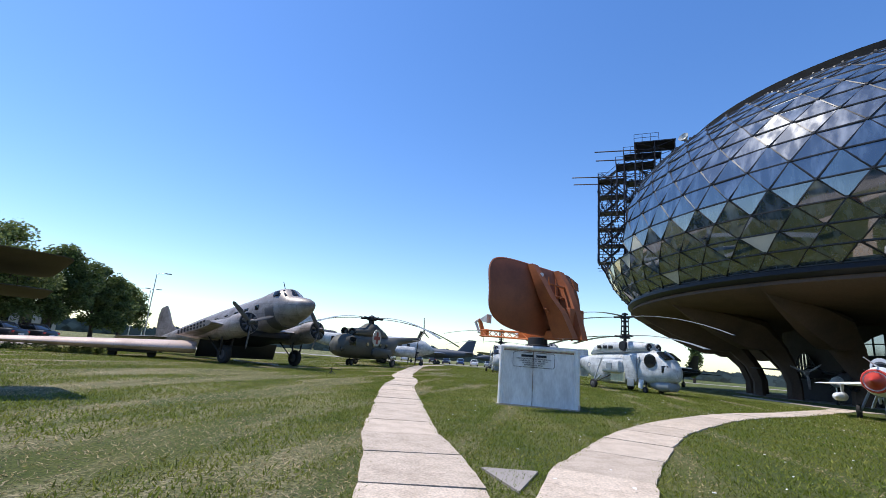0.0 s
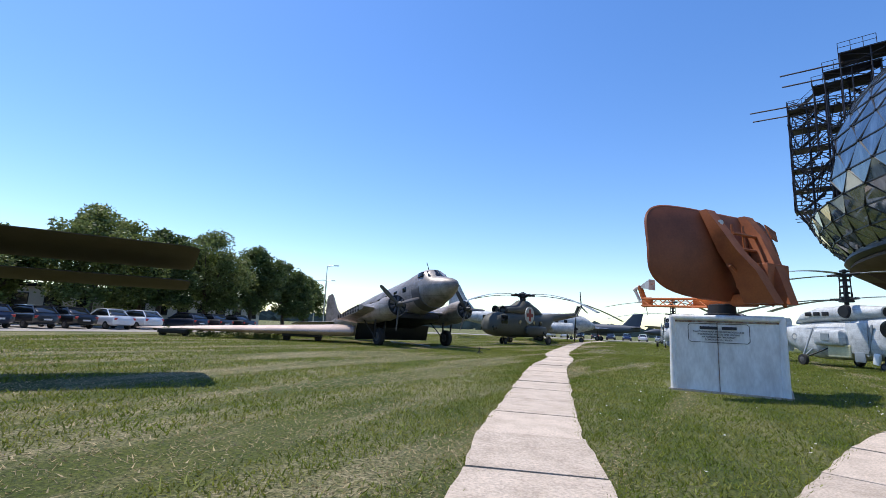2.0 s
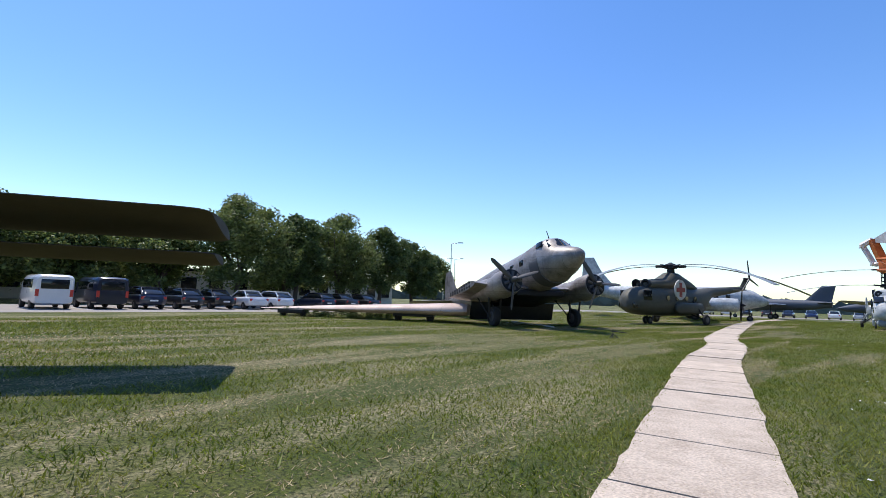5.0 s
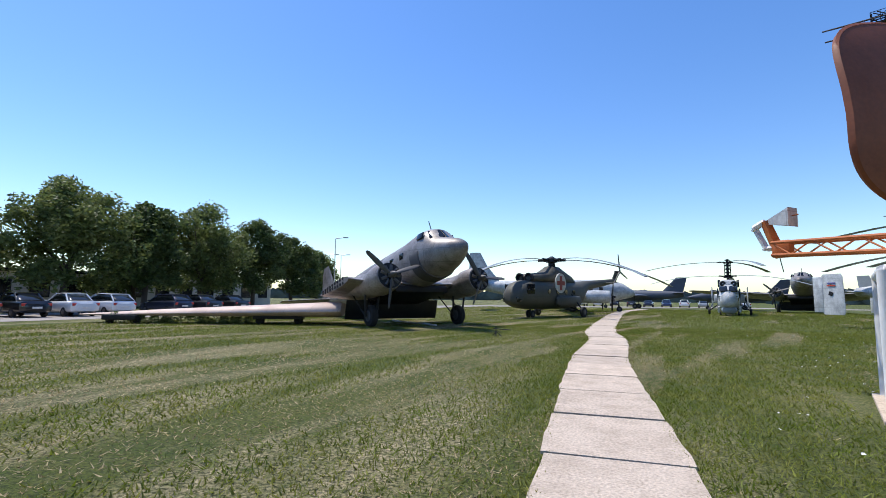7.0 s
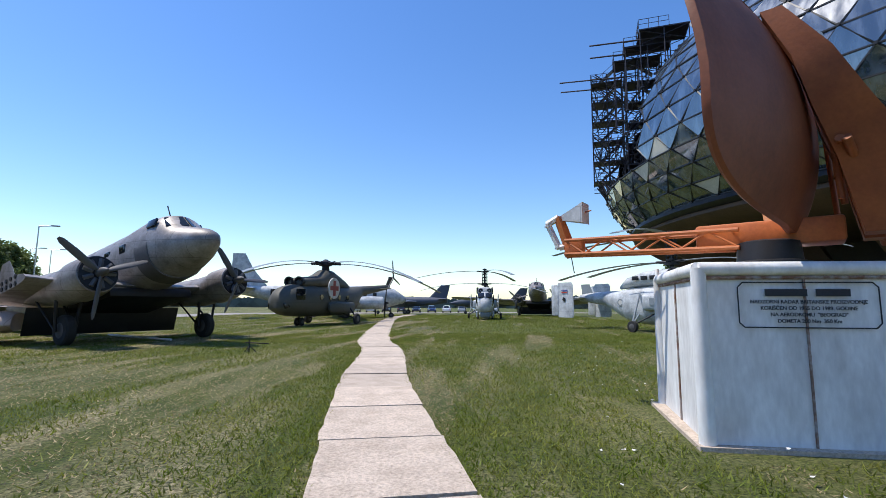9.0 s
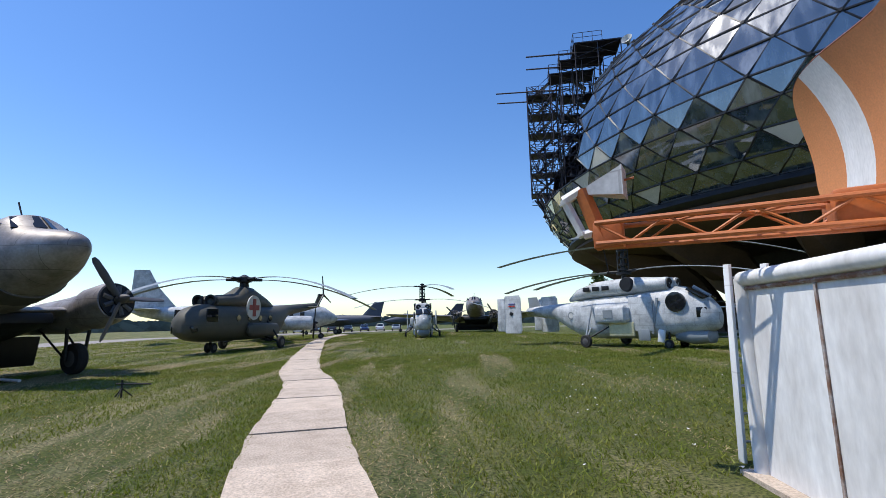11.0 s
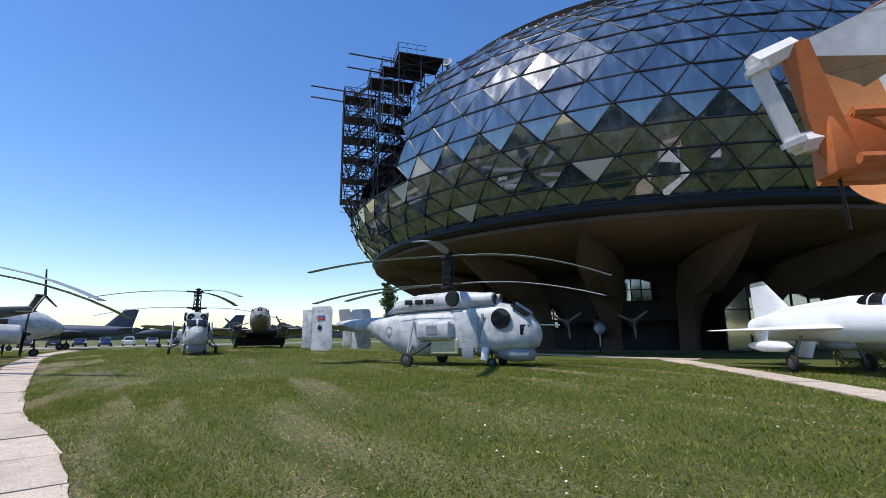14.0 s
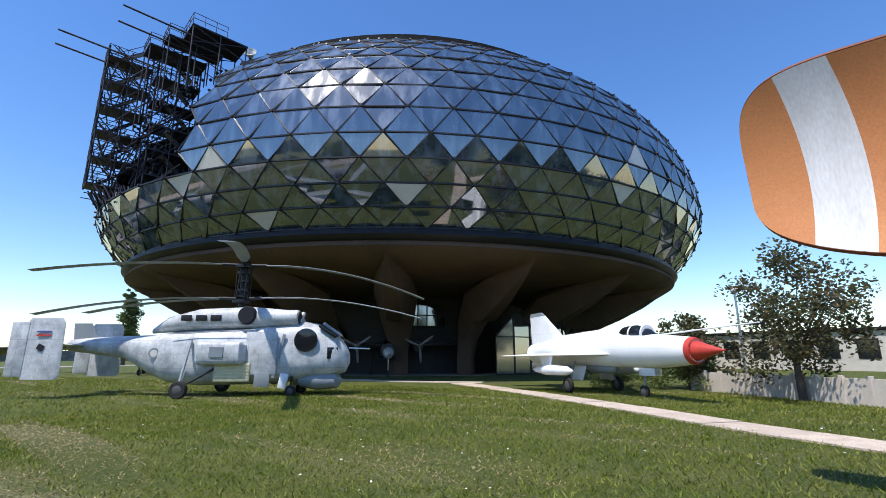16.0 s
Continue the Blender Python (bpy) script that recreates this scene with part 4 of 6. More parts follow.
            put("cylinder_head", tube((2.36, bmesh_shift + .22 * math.cos(t), ez + .22 * math.sin(t)), (2.37, bmesh_shift + .55 * math.cos(t), ez + .55 * math.sin(t)), .09, n=6), ALU_DARK, e)
        pr = propeller(e, Vector((2.55, bmesh_shift, ez)), 3, 1.72, 18 if s < 0 else 0, .27, ALU_DARK)
        for o in (pr, *pr.children):
            o.data.transform(T)
        # undercarriage
        for dy in (-.42, .42):
            put("leg", tube((.35, bmesh_shift + dy, fz - 1.2), (-.1, bmesh_shift + dy * .75, -.9), .06), BLACK, a)
            put("drag_strut", tube((-1.3, bmesh_shift + dy, fz - 1.2), (-.1, bmesh_shift + dy * .75, -.85), .04), BLACK, a)
        w = wheel("wheel", (0, 0, 0), .57 * k, .36 * k, a)
        w.location = T @ Vector((-.1, bmesh_shift, -.9))
        w.location.z = .57 * k
    tw = wheel("tail_wheel", (0, 0, 0), .28 * k, .16 * k, a)
    tw.location = T @ Vector((-13.4, 0, 1.75))
    tw.location.z = .28 * k
    put("tail_leg", tube((-13.0, 0, fz + .5), (-13.4, 0, 1.75), .06), BLACK, a)
    return a


tail_dragger(pose(-12.0, 30.6, 0, 0, 0, -31), ALU, BLACK, 0.92, "weathered aluminium twin-engined transport without its outer wings", False)
tail_dragger(pose(15.6, 80, 0, 0, 0, -108), ALU, BLACK, 0.95, "grey twin-engined transport parked nose-up on the lawn", True, False)

# the outer wing on its cradle
lw = thing("detached_wing", pose(0, 0, 0), "faded pink-white detached aircraft wing lying on cradles", "aircraft wing")
root, end = Vector((-15.4, 29.0, .72)), Vector((-27.0, 22.6, .42))
along = (end - root).normalized()
bm = wing([(0, 1.0, 3.3, 0, .6), (.25, 1.15, 3.6, 0, .72), (4, .8, 3.0, 0, .55), (9, .3, 1.9, 0, .32), (12.4, -.1, 1.0, 0, .1), (13.2, -.4, .4, 0, .04)])
yv, xv = along, Vector((along.y, -along.x, 0)).normalized()
if xv.y > 0:
    xv = -xv
rot = Matrix((( xv.x, yv.x, 0, root.x), (xv.y, yv.y, 0, root.y), (0, yv.z, 1, root.z), (0, 0, 0, 1)))
bmesh.ops.transform(bm, matrix=rot, verts=bm.verts[:])
bmesh.ops.recalc_face_normals(bm, faces=bm.faces[:])
part("panel", bm, ALU_PINK, lw)
for f, ln in ((3.2, 2.4), (10.8, 1.6)):
    p = root + along * f
    for d in (-.5, .5):
        q = p + along * (d * ln * .8) + Vector((0, 0, -p.z + .22))
        part("cradle_wheel", turned([(-.1, .12), (-.1, .22), (.1, .22), (.1, .12)], "y", 14, q), RUBBER, lw)
    part("cradle", box((p.x, p.y, p.z * .5 + .08), (.9, ln, .24), (0, 0, math.degrees(math.atan2(along.y, along.x)) - 90), bevel=.03), BLACK, lw)


# two stacked wings of a parked biplane
biplane = thing("parked_biplane", pose(0, 0, 0), "tan fabric-covered biplane with two stacked wings", "aircraft")
tipu, tipl = Vector((-8.7, 10.8, 2.62)), Vector((-9.0, 10.95, 2.02))
for nm, tipw, chord, th, ln in (("upper_wing", tipu, 2.5, .24, 8.4), ("lower_wing", tipl, 1.25, .16, 7.6)):
    span = Vector((-.6, -.8, 0.0)).normalized()
    lead = Vector((span.y, -span.x, 0)).normalized()
    bm = bmesh.new()
    loops = []
    for f, c in ((0, .8), (.06, .9), (.18, .97), (.5, 1.0), (4, 1.0), (ln, 1.0)):
        o = tipw + span * f
        ring = []
        for i in range(9):
            g = i / 8
            t = th * 1.2 * (math.sqrt(max(g, 0)) * (1 - g) * 2.6 + .06)
            ring.append((g, t * .65))
        ring += [(g, -t * .5) for g, t in ring[::-1]]
        loops.append([o + lead * ((.5 - g) * chord * c) + Vector((0, 0, t * min(1, c) + (g - .5) * chord * c * .12)) for g, t in ring])
    rings(bm, loops)
    bmesh.ops.recalc_face_normals(bm, faces=bm.faces[:])
    part(nm, bm, TAN, biplane)
for f in (5.0, 5.8):
    part("wing_strut", tube(tipu + span * f + lead * .2, tipl + span * f + lead * .2, .05), TAN, biplane)
fc = tipu + span * 8.6
fm = Matrix.Translation((fc.x, fc.y, 0)) @ Matrix.Rotation(math.atan2(lead.y, lead.x), 4, "Z")
bm = hull([(3.2, 2.0, .3, .3, .3, 1), (3.0, 2.0, .75, .75, .75, 1), (1.5, 2.0, .85, 1.0, .9, .9), (-2.0, 2.0, .85, 1.0, .9, .9), (-6.5, 2.1, .2, .4, .3, 1)], 20)
bmesh.ops.transform(bm, matrix=fm, verts=bm.verts[:])
part("fuselage", bm, TAN, biplane)
for s in (-1, 1):
    w = wheel("wheel", (0, 0, 0), .45, .25, biplane)
    w.matrix_local = fm @ Matrix.Translation((1.2, s * 1.4, .45))
    bm = tube((1.2, s * .6, 1.3), (1.2, s * 1.3, .45), .06)
    bmesh.ops.transform(bm, matrix=fm, verts=bm.verts[:])
    part("leg", bm, BLACK, biplane)


def coaxial_helicopter(m, k, label, headings, detail=True):
    """A naval helicopter with two stacked rotors and a short twin-finned tail."""
    h = thing("coaxial_helicopter", m, label, "helicopter")

    def put(name, bm, mat, parent=h, label=""):
        bmesh.ops.transform(bm, matrix=Matrix.Scale(k, 4), verts=bm.verts[:])
        return part(name, bm, mat, parent, label)
    fus = put("fuselage", hull([(4.35, 1.35, .12, .2, .2, 1), (4.2, 1.35, .45, .5, .5, .9), (3.9, 1.4, .68, .8, .68, .85), (3.4, 1.45, .78, 1.15, .8, .8), (2.7, 1.45, .84, 1.3, .88, .75), (2.0, 1.4, .88, 1.28, .92, .7),
                                (.5, 1.35, .9, 1.15, .95, .65), (-1.2, 1.35, .9, 1.1, .98, .65), (-2.4, 1.45, .82, .9, .98, .75), (-3.2, 1.6, .62, .65, .8, .85), (-4.2, 1.8, .42, .42, .45, .95), (-5.6, 1.85, .3, .3, .3, 1), (-6.4, 1.85, .22, .22, .22, 1)], 28), GREYWHITE)
    put("engine_deck", hull([(2.5, 2.75, .3, .1, .12, 1), (2.3, 2.82, .64, .36, .3, .8), (.6, 2.86, .76, .46, .4, .7), (-1.4, 2.8, .74, .44, .4, .7), (-2.6, 2.65, .5, .3, .3, .9), (-3.3, 2.4, .1, .1, .1, 1)], 20), GREYWHITE, fus)
    for s in (-1, 1):
        e = put("engine", hull([(2.45, 2.88, .22, .22, .22, 1), (2.4, 2.88, .29, .29, .29, 1), (1.6, 2.88, .31, .31, .31, 1), (.2, 2.85, .3, .3, .3, 1), (-.5, 2.8, .15, .15, .15, 1)], 18), GREYWHITE)
        e.data.transform(Matrix.Translation((0, s * .42 * k, 0)))
        put("intake", turned([(2.40, .235), (2.47, .235), (2.47, .06), (2.42, .06)], "x", 16, (0, s * .42, 2.88)), BLACK, e)
        put("exhaust", turned([(0, .3), (.16, .36), (.2, .36), (.2, .25), (.05, .25)], "y", 16, (.55, s * .66 - (.2 if s < 0 else 0), 2.95)), BLACK, e)
        put("cockpit_side_window", turned([(-.06, .3), (-.05, .43), (.04, .43), (.06, .36)], "y", 26, (2.85, s * .83, 2.02)), WINDOW, fus)
        put("windscreen", box((3.6, s * .38, 2.38), (.12, .64, .8), (s * -10, -56, s * 8), bevel=.05), WINDOW, fus)
        put("nose_window", box((3.8, s * .62, 1.55), (.4, .12, .42), (0, 0, s * -30), bevel=.02), WINDOW, fus)
        for i in range(3):
            put("deck_vent", box((-.6 - .55 * i, s * .77, 2.85), (.4, .05, .22), bevel=.02), BLACK, fus)
        put("hand_rail", tube((-2.2, s * .86, 2.25), (1.0, s * .93, 2.4), .018, n=6), GREYDARK, fus)
        put("cabin_window", box((1.3, s * .905, 2.02), (.34, .05, .32), bevel=.02), WINDOW, fus)
        put("sliding_door", box((1.25, s * .91, 1.55), (1.15, .05, 1.55), bevel=.02), GREYDARK if s > 0 else GREYWHITE, fus)
        put("door_edge", box((1.9, s * .895, 1.45), (.1, .05, 1.6), (0, 12, 0)), GREYDARK, fus)
        put("side_tank", hull([(.7, 1.55, .1, .3, .3, .5), (.55, 1.55, .3, .42, .42, .5), (-.95, 1.55, .3, .42, .42, .5), (-1.1, 1.55, .1, .3, .3, .5)], 16), GREYWHITE, fus).data.transform(Matrix.Translation((0, s * .95 * k, 0)))
        put("tank_panel", box((-.25, s * 1.26, 1.58), (.5, .03, .36)), GREYDARK, fus)
        lv = put("louvre", box((.25, s * .93, .86), (1.3, .07, .66), bevel=.01), CREAM, fus, "cream louvred panel")
        for i in range(6):
            put("slat", box((.25, s * .975, .6 + .105 * i), (1.26, .035, .035)), CREAM, lv)
        put("grille", box((1.35, s * .92, .6), (.55, .05, .5), bevel=.01), GREYDARK, fus)
        put("roundel", turned([(-.01, .2), (.012, .2)], "y", 20, (-2.75, s * .755, 1.55)), GREYDARK, fus)
        put("roundel_centre", turned([(-.012, .13), (.018, .13)], "y", 16, (-2.75, s * .757, 1.55)), DISC, fus)
        # main gear with its splayed struts
        put("gear_leg", tube((-1.35, s * .9, 2.0), (-1.2, s * 1.72, .5), .05), GREYDARK, h)
        put("gear_leg", tube((-1.5, s * .85, .9), (-1.2, s * 1.72, .4), .045), GREYDARK, h)
        put("gear_leg", tube((-.4, s * .9, 1.0), (-1.15, s * 1.7, .4), .04), BLACK, h)
        w = wheel("wheel", (0, 0, 0), .3 * k, .2 * k, h)
        w.location = Vector((-1.2, s * 1.72, .3)) * k
        w = wheel("nose_wheel", (0, 0, 0), .2 * k, .14 * k, h)
        w.location = Vector((2.35, s * .7, .2)) * k
        put("nose_leg", tube((2.35, s * .6, .8), (2.35, s * .7, .2), .04), BLACK, h)
        put("nose_fairing", box((2.1, s * .82, .55), (.3, .14, .55), (0, 10, 0), bevel=.03), WHITE, fus)
        # end-plate fins
        put("tailplane", wing([(s * .1, -5.7, 1.0, 1.85, .1), (s * 1.6, -5.7, .95, 1.85, .08)]), GREYWHITE, h)
        f = put("fin", wing([(.65, -5.55, 1.2, 0, .1), (.8, -5.45, 1.4, 0, .12), (2.6, -5.5, 1.35, 0, .12), (2.78, -5.62, 1.1, 0, .08)], vertical=True), GREYWHITE)
        f.data.transform(Matrix.Translation((0, s * 1.6 * k, 0)))
        put("rudder", box((-7.05, s * 1.6, 1.7), (.62, .07, 1.9), bevel=.03), GREYWHITE, f)
        for i, mm in enumerate((BLUE, RED)):
            put("stripe", box((-6.15, s * 1.675, 2.3 - .13 * i), (.5, .02, .06)), mm, f)
        put("mark", box((-6.2, s * 1.675, 1.75), (.22, .02, .2), (0, 25, 0)), BLACK, f)
    put("nose_radome", hull([(4.05, .55, .15, .12, .12, 1), (3.9, .55, .5, .3, .3, .8), (3.2, .55, .62, .34, .36, .75), (2.55, .6, .5, .25, .3, .9), (2.3, .65, .1, .1, .1, 1)], 18), GREYDARK, fus, "slate grey radome under the nose")
    put("nose_ring", tube((4.3, 0, 1.75), (5.1, .1, 1.72), .025), WHITE, fus)
    put("windscreen_frame", box((3.62, 0, 2.45), (.14, .07, .84), (0, -56, 0)), GREYWHITE, fus)
    put("centre_fin", wing([(1.9, -5.3, 1.0, 0, .1), (2.7, -5.7, .7, 0, .06)], vertical=True), GREYDARK, h)
    mast = put("rotor_mast", tube((0, 0, 3.0), (0, 0, 5.3), .12, .1, 12), BLACK)
    for z, r in ((3.55, .36), (3.75, .24), (4.0, .2), (4.35, .22), (4.7, .26), (4.95, .34), (5.2, .22)):
        put("hub_ring", turned([(z - .06, r * .6), (z - .05, r), (z + .05, r), (z + .06, r * .6)], "z", 12), BLACK, mast)
    for i in range(6):
        t = 2 * math.pi * i / 6
        put("pitch_link", tube((.3 * math.cos(t), .3 * math.sin(t), 3.5), (.26 * math.cos(t + .4), .26 * math.sin(t + .4), 5.0), .025, n=6), BLACK, mast)
    for z, hs in ((5.0, headings[:3]), (3.65, headings[3:])):
        for hd, droop, tilt in hs:
            put("grip", tube((0, 0, z), (.85 * math.cos(radians(hd)), .85 * math.sin(radians(hd)), z + .02), .07), BLACK, mast)
            rotor_blade(h, Vector((0, 0, z * k)), hd, 7.25 * k, droop, .46 * k, .8 * k, 0.02, GREYDARK, tilt)
    return h


coaxial_helicopter(pose(13.0, 37.4, 0, 0, 0, -63), 1.085, "pale grey naval helicopter with stacked coaxial rotors and cream louvres",
                   ((193, .7, 0), (8, 1.5, 0), (288, .9, 0), (188, .9, 0), (168, .6, 0), (350, 1.1, 0)))
coaxial_helicopter(pose(5.8, 64.1, 0, 0, 0, -97), 1.06, "pale grey naval helicopter parked nose-on with drooping rotors",
                   ((20, 1.0, 0), (150, .9, 0), (270, .9, 0), (55, 1.2, 0), (175, 1.1, 0), (300, 1.0, 0)))


def transport_helicopter(m, k):
    """A medium olive transport helicopter with a five-blade rotor."""
    h = thing("transport_helicopter", m, "olive drab ambulance helicopter with a red cross on a white disc", "helicopter")

    def put(name, bm, mat, parent=h, label=""):
        bmesh.ops.transform(bm, matrix=Matrix.Scale(k, 4), verts=bm.verts[:])
        return part(name, bm, mat, parent, label)
    fus = put("fuselage", hull([(6.0, 1.55, .3, .35, .3, 1), (5.75, 1.6, .75, .7, .62, .9), (5.2, 1.7, 1.05, 1.0, .9, .9), (4.4, 1.75, 1.2, 1.15, 1.05, .85), (3.0, 1.75, 1.25, 1.2, 1.1, .8), (-2.2, 1.75, 1.25, 1.2, 1.1, .8),
                                (-3.6, 2.0, 1.05, 1.0, 1.15, .85), (-4.8, 2.5, .7, .6, .8, .95), (-5.8, 2.75, .45, .42, .45, 1), (-9, 3.05, .33, .33, .33, 1), (-11.8, 3.35, .2, .22, .22, 1)], 28), OLIVE)
    put("engine_deck", hull([(4.0, 3.0, .3, .2, .2, 1), (3.8, 3.05, .8, .36, .3, .8), (1.5, 3.15, .85, .5, .4, .75), (.5, 3.3, .8, .9, .5, .8), (-.6, 3.3, .7, .9, .5, .85), (-2.4, 3.05, .6, .5, .4, .9), (-3.8, 2.9, .15, .15, .15, 1)], 22), OLIVE, fus)
    for s in (-1, 1):
        put("intake", turned([(3.7, .3), (4.05, .36), (4.1, .36), (4.1, .26), (3.9, .24)], "x", 18, (0, s * .42, 3.12)), BLACK, fus)
        put("windscreen", box((5.35, s * .38, 2.25), (.08, .66, .72), (0, -38, s * 16), bevel=.02), WINDOW, fus)
        put("cockpit_window", box((4.75, s * 1.1, 2.2), (.8, .08, .75), (0, 0, s * -12), bevel=.02), WINDOW, fus)
        put("lower_window", box((5.6, s * .55, 1.45), (.35, .45, .4), (0, 20, s * -35), bevel=.03), WINDOW, fus)
        for i in range(4):
            put("porthole", turned([(-.02, .2), (.025, .2)], "y", 16, (2.4 - 1.25 * i, s * 1.26, 2.05)), WINDOW, fus)
        put("red_cross_disc", turned([(-.03, .8), (.045, .8)], "y", 28, (.75, s * 1.25, 2.75)), DISC, fus, "faded white disc")
        put("red_cross_bar", box((.75, s * 1.30, 2.75), (1.15, .04, .34)), CROSS, fus, "faded red cross")
        put("red_cross_bar", box((.75, s * 1.305, 2.75), (.34, .04, 1.15)), CROSS, fus)
        put("fuel_tank", hull([(1.6, 1.3, .1, .2, .2, 1), (1.3, 1.3, .3, .45, .45, .8), (-1.8, 1.3, .3, .45, .45, .8), (-2.2, 1.3, .1, .2, .2, 1)], 16), OLIVE, fus).data.transform(Matrix.Translation((0, s * 1.4 * k, 0)))
        put("gear_leg", tube((-1.0, s * 1.25, 1.9), (-1.2, s * 2.2, .45), .06), BLACK, h)
        put("gear_leg", tube((-1.4, s * .9, .8), (-1.2, s * 2.2, .42), .05), BLACK, h)
        w = wheel("wheel", (0, 0, 0), .43 * k, .24 * k, h)
        w.location = Vector((-1.2, s * 2.2, .43)) * k
        w = wheel("nose_wheel", (0, 0, 0), .3 * k, .14 * k, h)
        w.location = Vector((3.2, s * .2, .3)) * k
        put("tailplane", wing([(s * .1, -9.2, .7, 3.1, .08), (s * 1.3, -9.2, .6, 3.1, .06)]), OLIVE, h)
    put("nose_leg", tube((3.3, 0, .9), (3.2, 0, .3), .07), BLACK, h)
    put("tail_fin", wing([(3.2, -11.0, 1.2, 0, .2), (4.4, -12.1, .8, 0, .14)], vertical=True), OLIVE)
    tr = put("tail_rotor_hub", tube((-12.3, -.15, 4.3), (-12.3, .45, 4.3), .12), BLACK)
    for a in (80, 200, 320):
        p = Vector((-12.3, .4, 4.3))
        put("tail_rotor_blade", tube(p, p + Vector((math.cos(radians(a)), 0, math.sin(radians(a)))) * 1.8, .09, .05, 6), ALU_DARK, tr)
    hub = put("rotor_hub", turned([(4.0, .3), (4.5, .28), (4.55, .5), (4.85, .5), (4.95, .25), (5.05, .1)], "z", 16), BLACK)
    for i, (a, droop) in enumerate(((66, 2.0), (138, 2.3), (210, 2.0), (282, 2.4), (354, 2.3))):
        put("grip", tube((0, 0, 4.7), (1.2 * math.cos(radians(a)), 1.2 * math.sin(radians(a)), 4.74), .11), BLACK, hub)
        rotor_blade(h, Vector((0, 0, 4.7 * k)), a, 10.4 * k, droop, .5 * k, 1.1 * k, .03, GREYDARK)
    return h


transport_helicopter(pose(-8.5, 47.6, 0, 0, 0, 250), 0.97)


def delta_jet(m, k):
    """A white delta-winged fighter with a red intake cone."""
    j = thing("delta_jet_fighter", m, "white delta-winged jet fighter with a red intake cone", "aircraft")

    def put(name, bm, mat, parent=j, label=""):
        bmesh.ops.transform(bm, matrix=Matrix.Scale(k, 4), verts=bm.verts[:])
        return part(name, bm, mat, parent, label)
    zc = 1.85
    fus = put("fuselage", hull([(5.35, zc, .44, .44, .44, 1), (5.2, zc, .5, .5, .5, 1), (4.0, zc, .6, .62, .62, 1), (2.8, zc + .02, .66, .72, .68, 1), (1.0, zc + .05, .7, .85, .72, 1), (-2.0, zc + .05, .68, .78, .7, 1), (-4.5, zc + .02, .62, .65, .64, 1), (-6.4, zc, .5, .5, .5, 1)], 28), WHITE)
    put("intake_lip", turned([(5.2, .505), (5.38, .46), (5.39, .42), (5.15, .42)], "x", 26, (0, 0, zc)), RED, fus, "red intake lip")
    put("intake_cone", turned([(5.1, .4), (5.35, .37), (5.9, .2), (6.55, .01)], "x", 24, (0, 0, zc)), RED, fus, "red intake cone")
    put("spine", hull([(2.0, zc + .8, .2, .25, .3, 1), (.8, zc + .75, .34, .34, .4, 1), (-3.5, zc + .6, .3, .3, .4, 1), (-6, zc + .4, .1, .1, .2, 1)], 16), WHITE, fus)
    can = put("canopy", hull([(3.5, zc + .6, .1, .04, .1, 1), (3.1, zc + .62, .3, .28, .2, 1), (2.4, zc + .68, .36, .42, .2, 1), (1.8, zc + .7, .34, .38, .2, 1), (1.3, zc + .75, .2, .25, .2, 1)], 18), WINDOW, fus, "dark cockpit canopy")
    for x in (2.95, 2.2):
        put("canopy_frame", hull([(x + .04, zc + .67, .375, .42, .2, 1), (x - .04, zc + .67, .375, .43, .2, 1)], 18), WHITE, can)
    put("fin", wing([(zc + .4, -2.6, 4.0, 0, .2), (zc + 2.1, -5.0, 1.75, 0, .12), (zc + 2.3, -5.35, 1.3, 0, .08)], vertical=True), WHITE)
    put("fin_tip", wing([(zc + 2.1, -5.0, 1.78, 0, .14), (zc + 2.31, -5.33, 1.35, 0, .09)], vertical=True), GREYDARK)
    put("pitot_boom", tube((3.2, 0, zc + .62), (7.9, 0, zc + .85), .035, .02), WHITE)
    put("ventral_fin", wing([(zc - 1.05, -4.2, 1.2, 0, .06), (zc - .5, -3.6, 2.0, 0, .1)], vertical=True), WHITE)
    for s in (-1, 1):
        put("wing", wing([(s * .5, 1.6, 5.4, zc - .1, .24), (s * 3.45, -2.9, .75, zc - .16, .05), (s * 3.55, -3.1, .5, zc - .16, .03)]), WHITE)
        put("tailplane", wing([(s * .4, -4.9, 1.6, zc - .15, .12), (s * 1.85, -6.3, .8, zc - .15, .05)]), WHITE)
        py = put("pylon", wing([(zc - .6, -1.2, .8, 0, .08), (zc - .15, -1.0, 1.2, 0, .1)], vertical=True), WHITE)
        py.data.transform(Matrix.Translation((0, s * 2.1 * k, 0)))
        tk = put("drop_tank", hull([(.6, zc - .82, .03, .03, .03, 1), (.1, zc - .82, .2, .2, .2, 1), (-1.6, zc - .82, .24, .24, .24, 1), (-2.6, zc - .82, .12, .12, .12, 1), (-2.9, zc - .82, .03, .03, .03, 1)], 16), WHITE)
        tk.data.transform(Matrix.Translation((0, s * 2.1 * k, 0)))
        put("gear_leg", tube((-1.0, s * .9, zc - .4), (-.9, s * 1.35, .35), .06), GREYDARK)
        put("gear_door", box((-1.0, s * .75, zc - .95), (1.0, .05, .7), (s * 20, 0, 0), bevel=.02), WHITE)
        w = wheel("wheel", (0, 0, 0), .36 * k, .18 * k, j)
        w.location = Vector((-.9, s * 1.4, .36)) * k
        put("nose_door", box((2.9, s * .16, zc - .82), (.9, .03, .3), bevel=.01), WHITE)
    put("nose_leg", tube((2.7, 0, zc - .5), (2.5, 0, .25), .055), GREYDARK)
    w = wheel("nose_wheel", (0, 0, 0), .25 * k, .14 * k, j)
    w.location = Vector((2.5, 0, .25)) * k
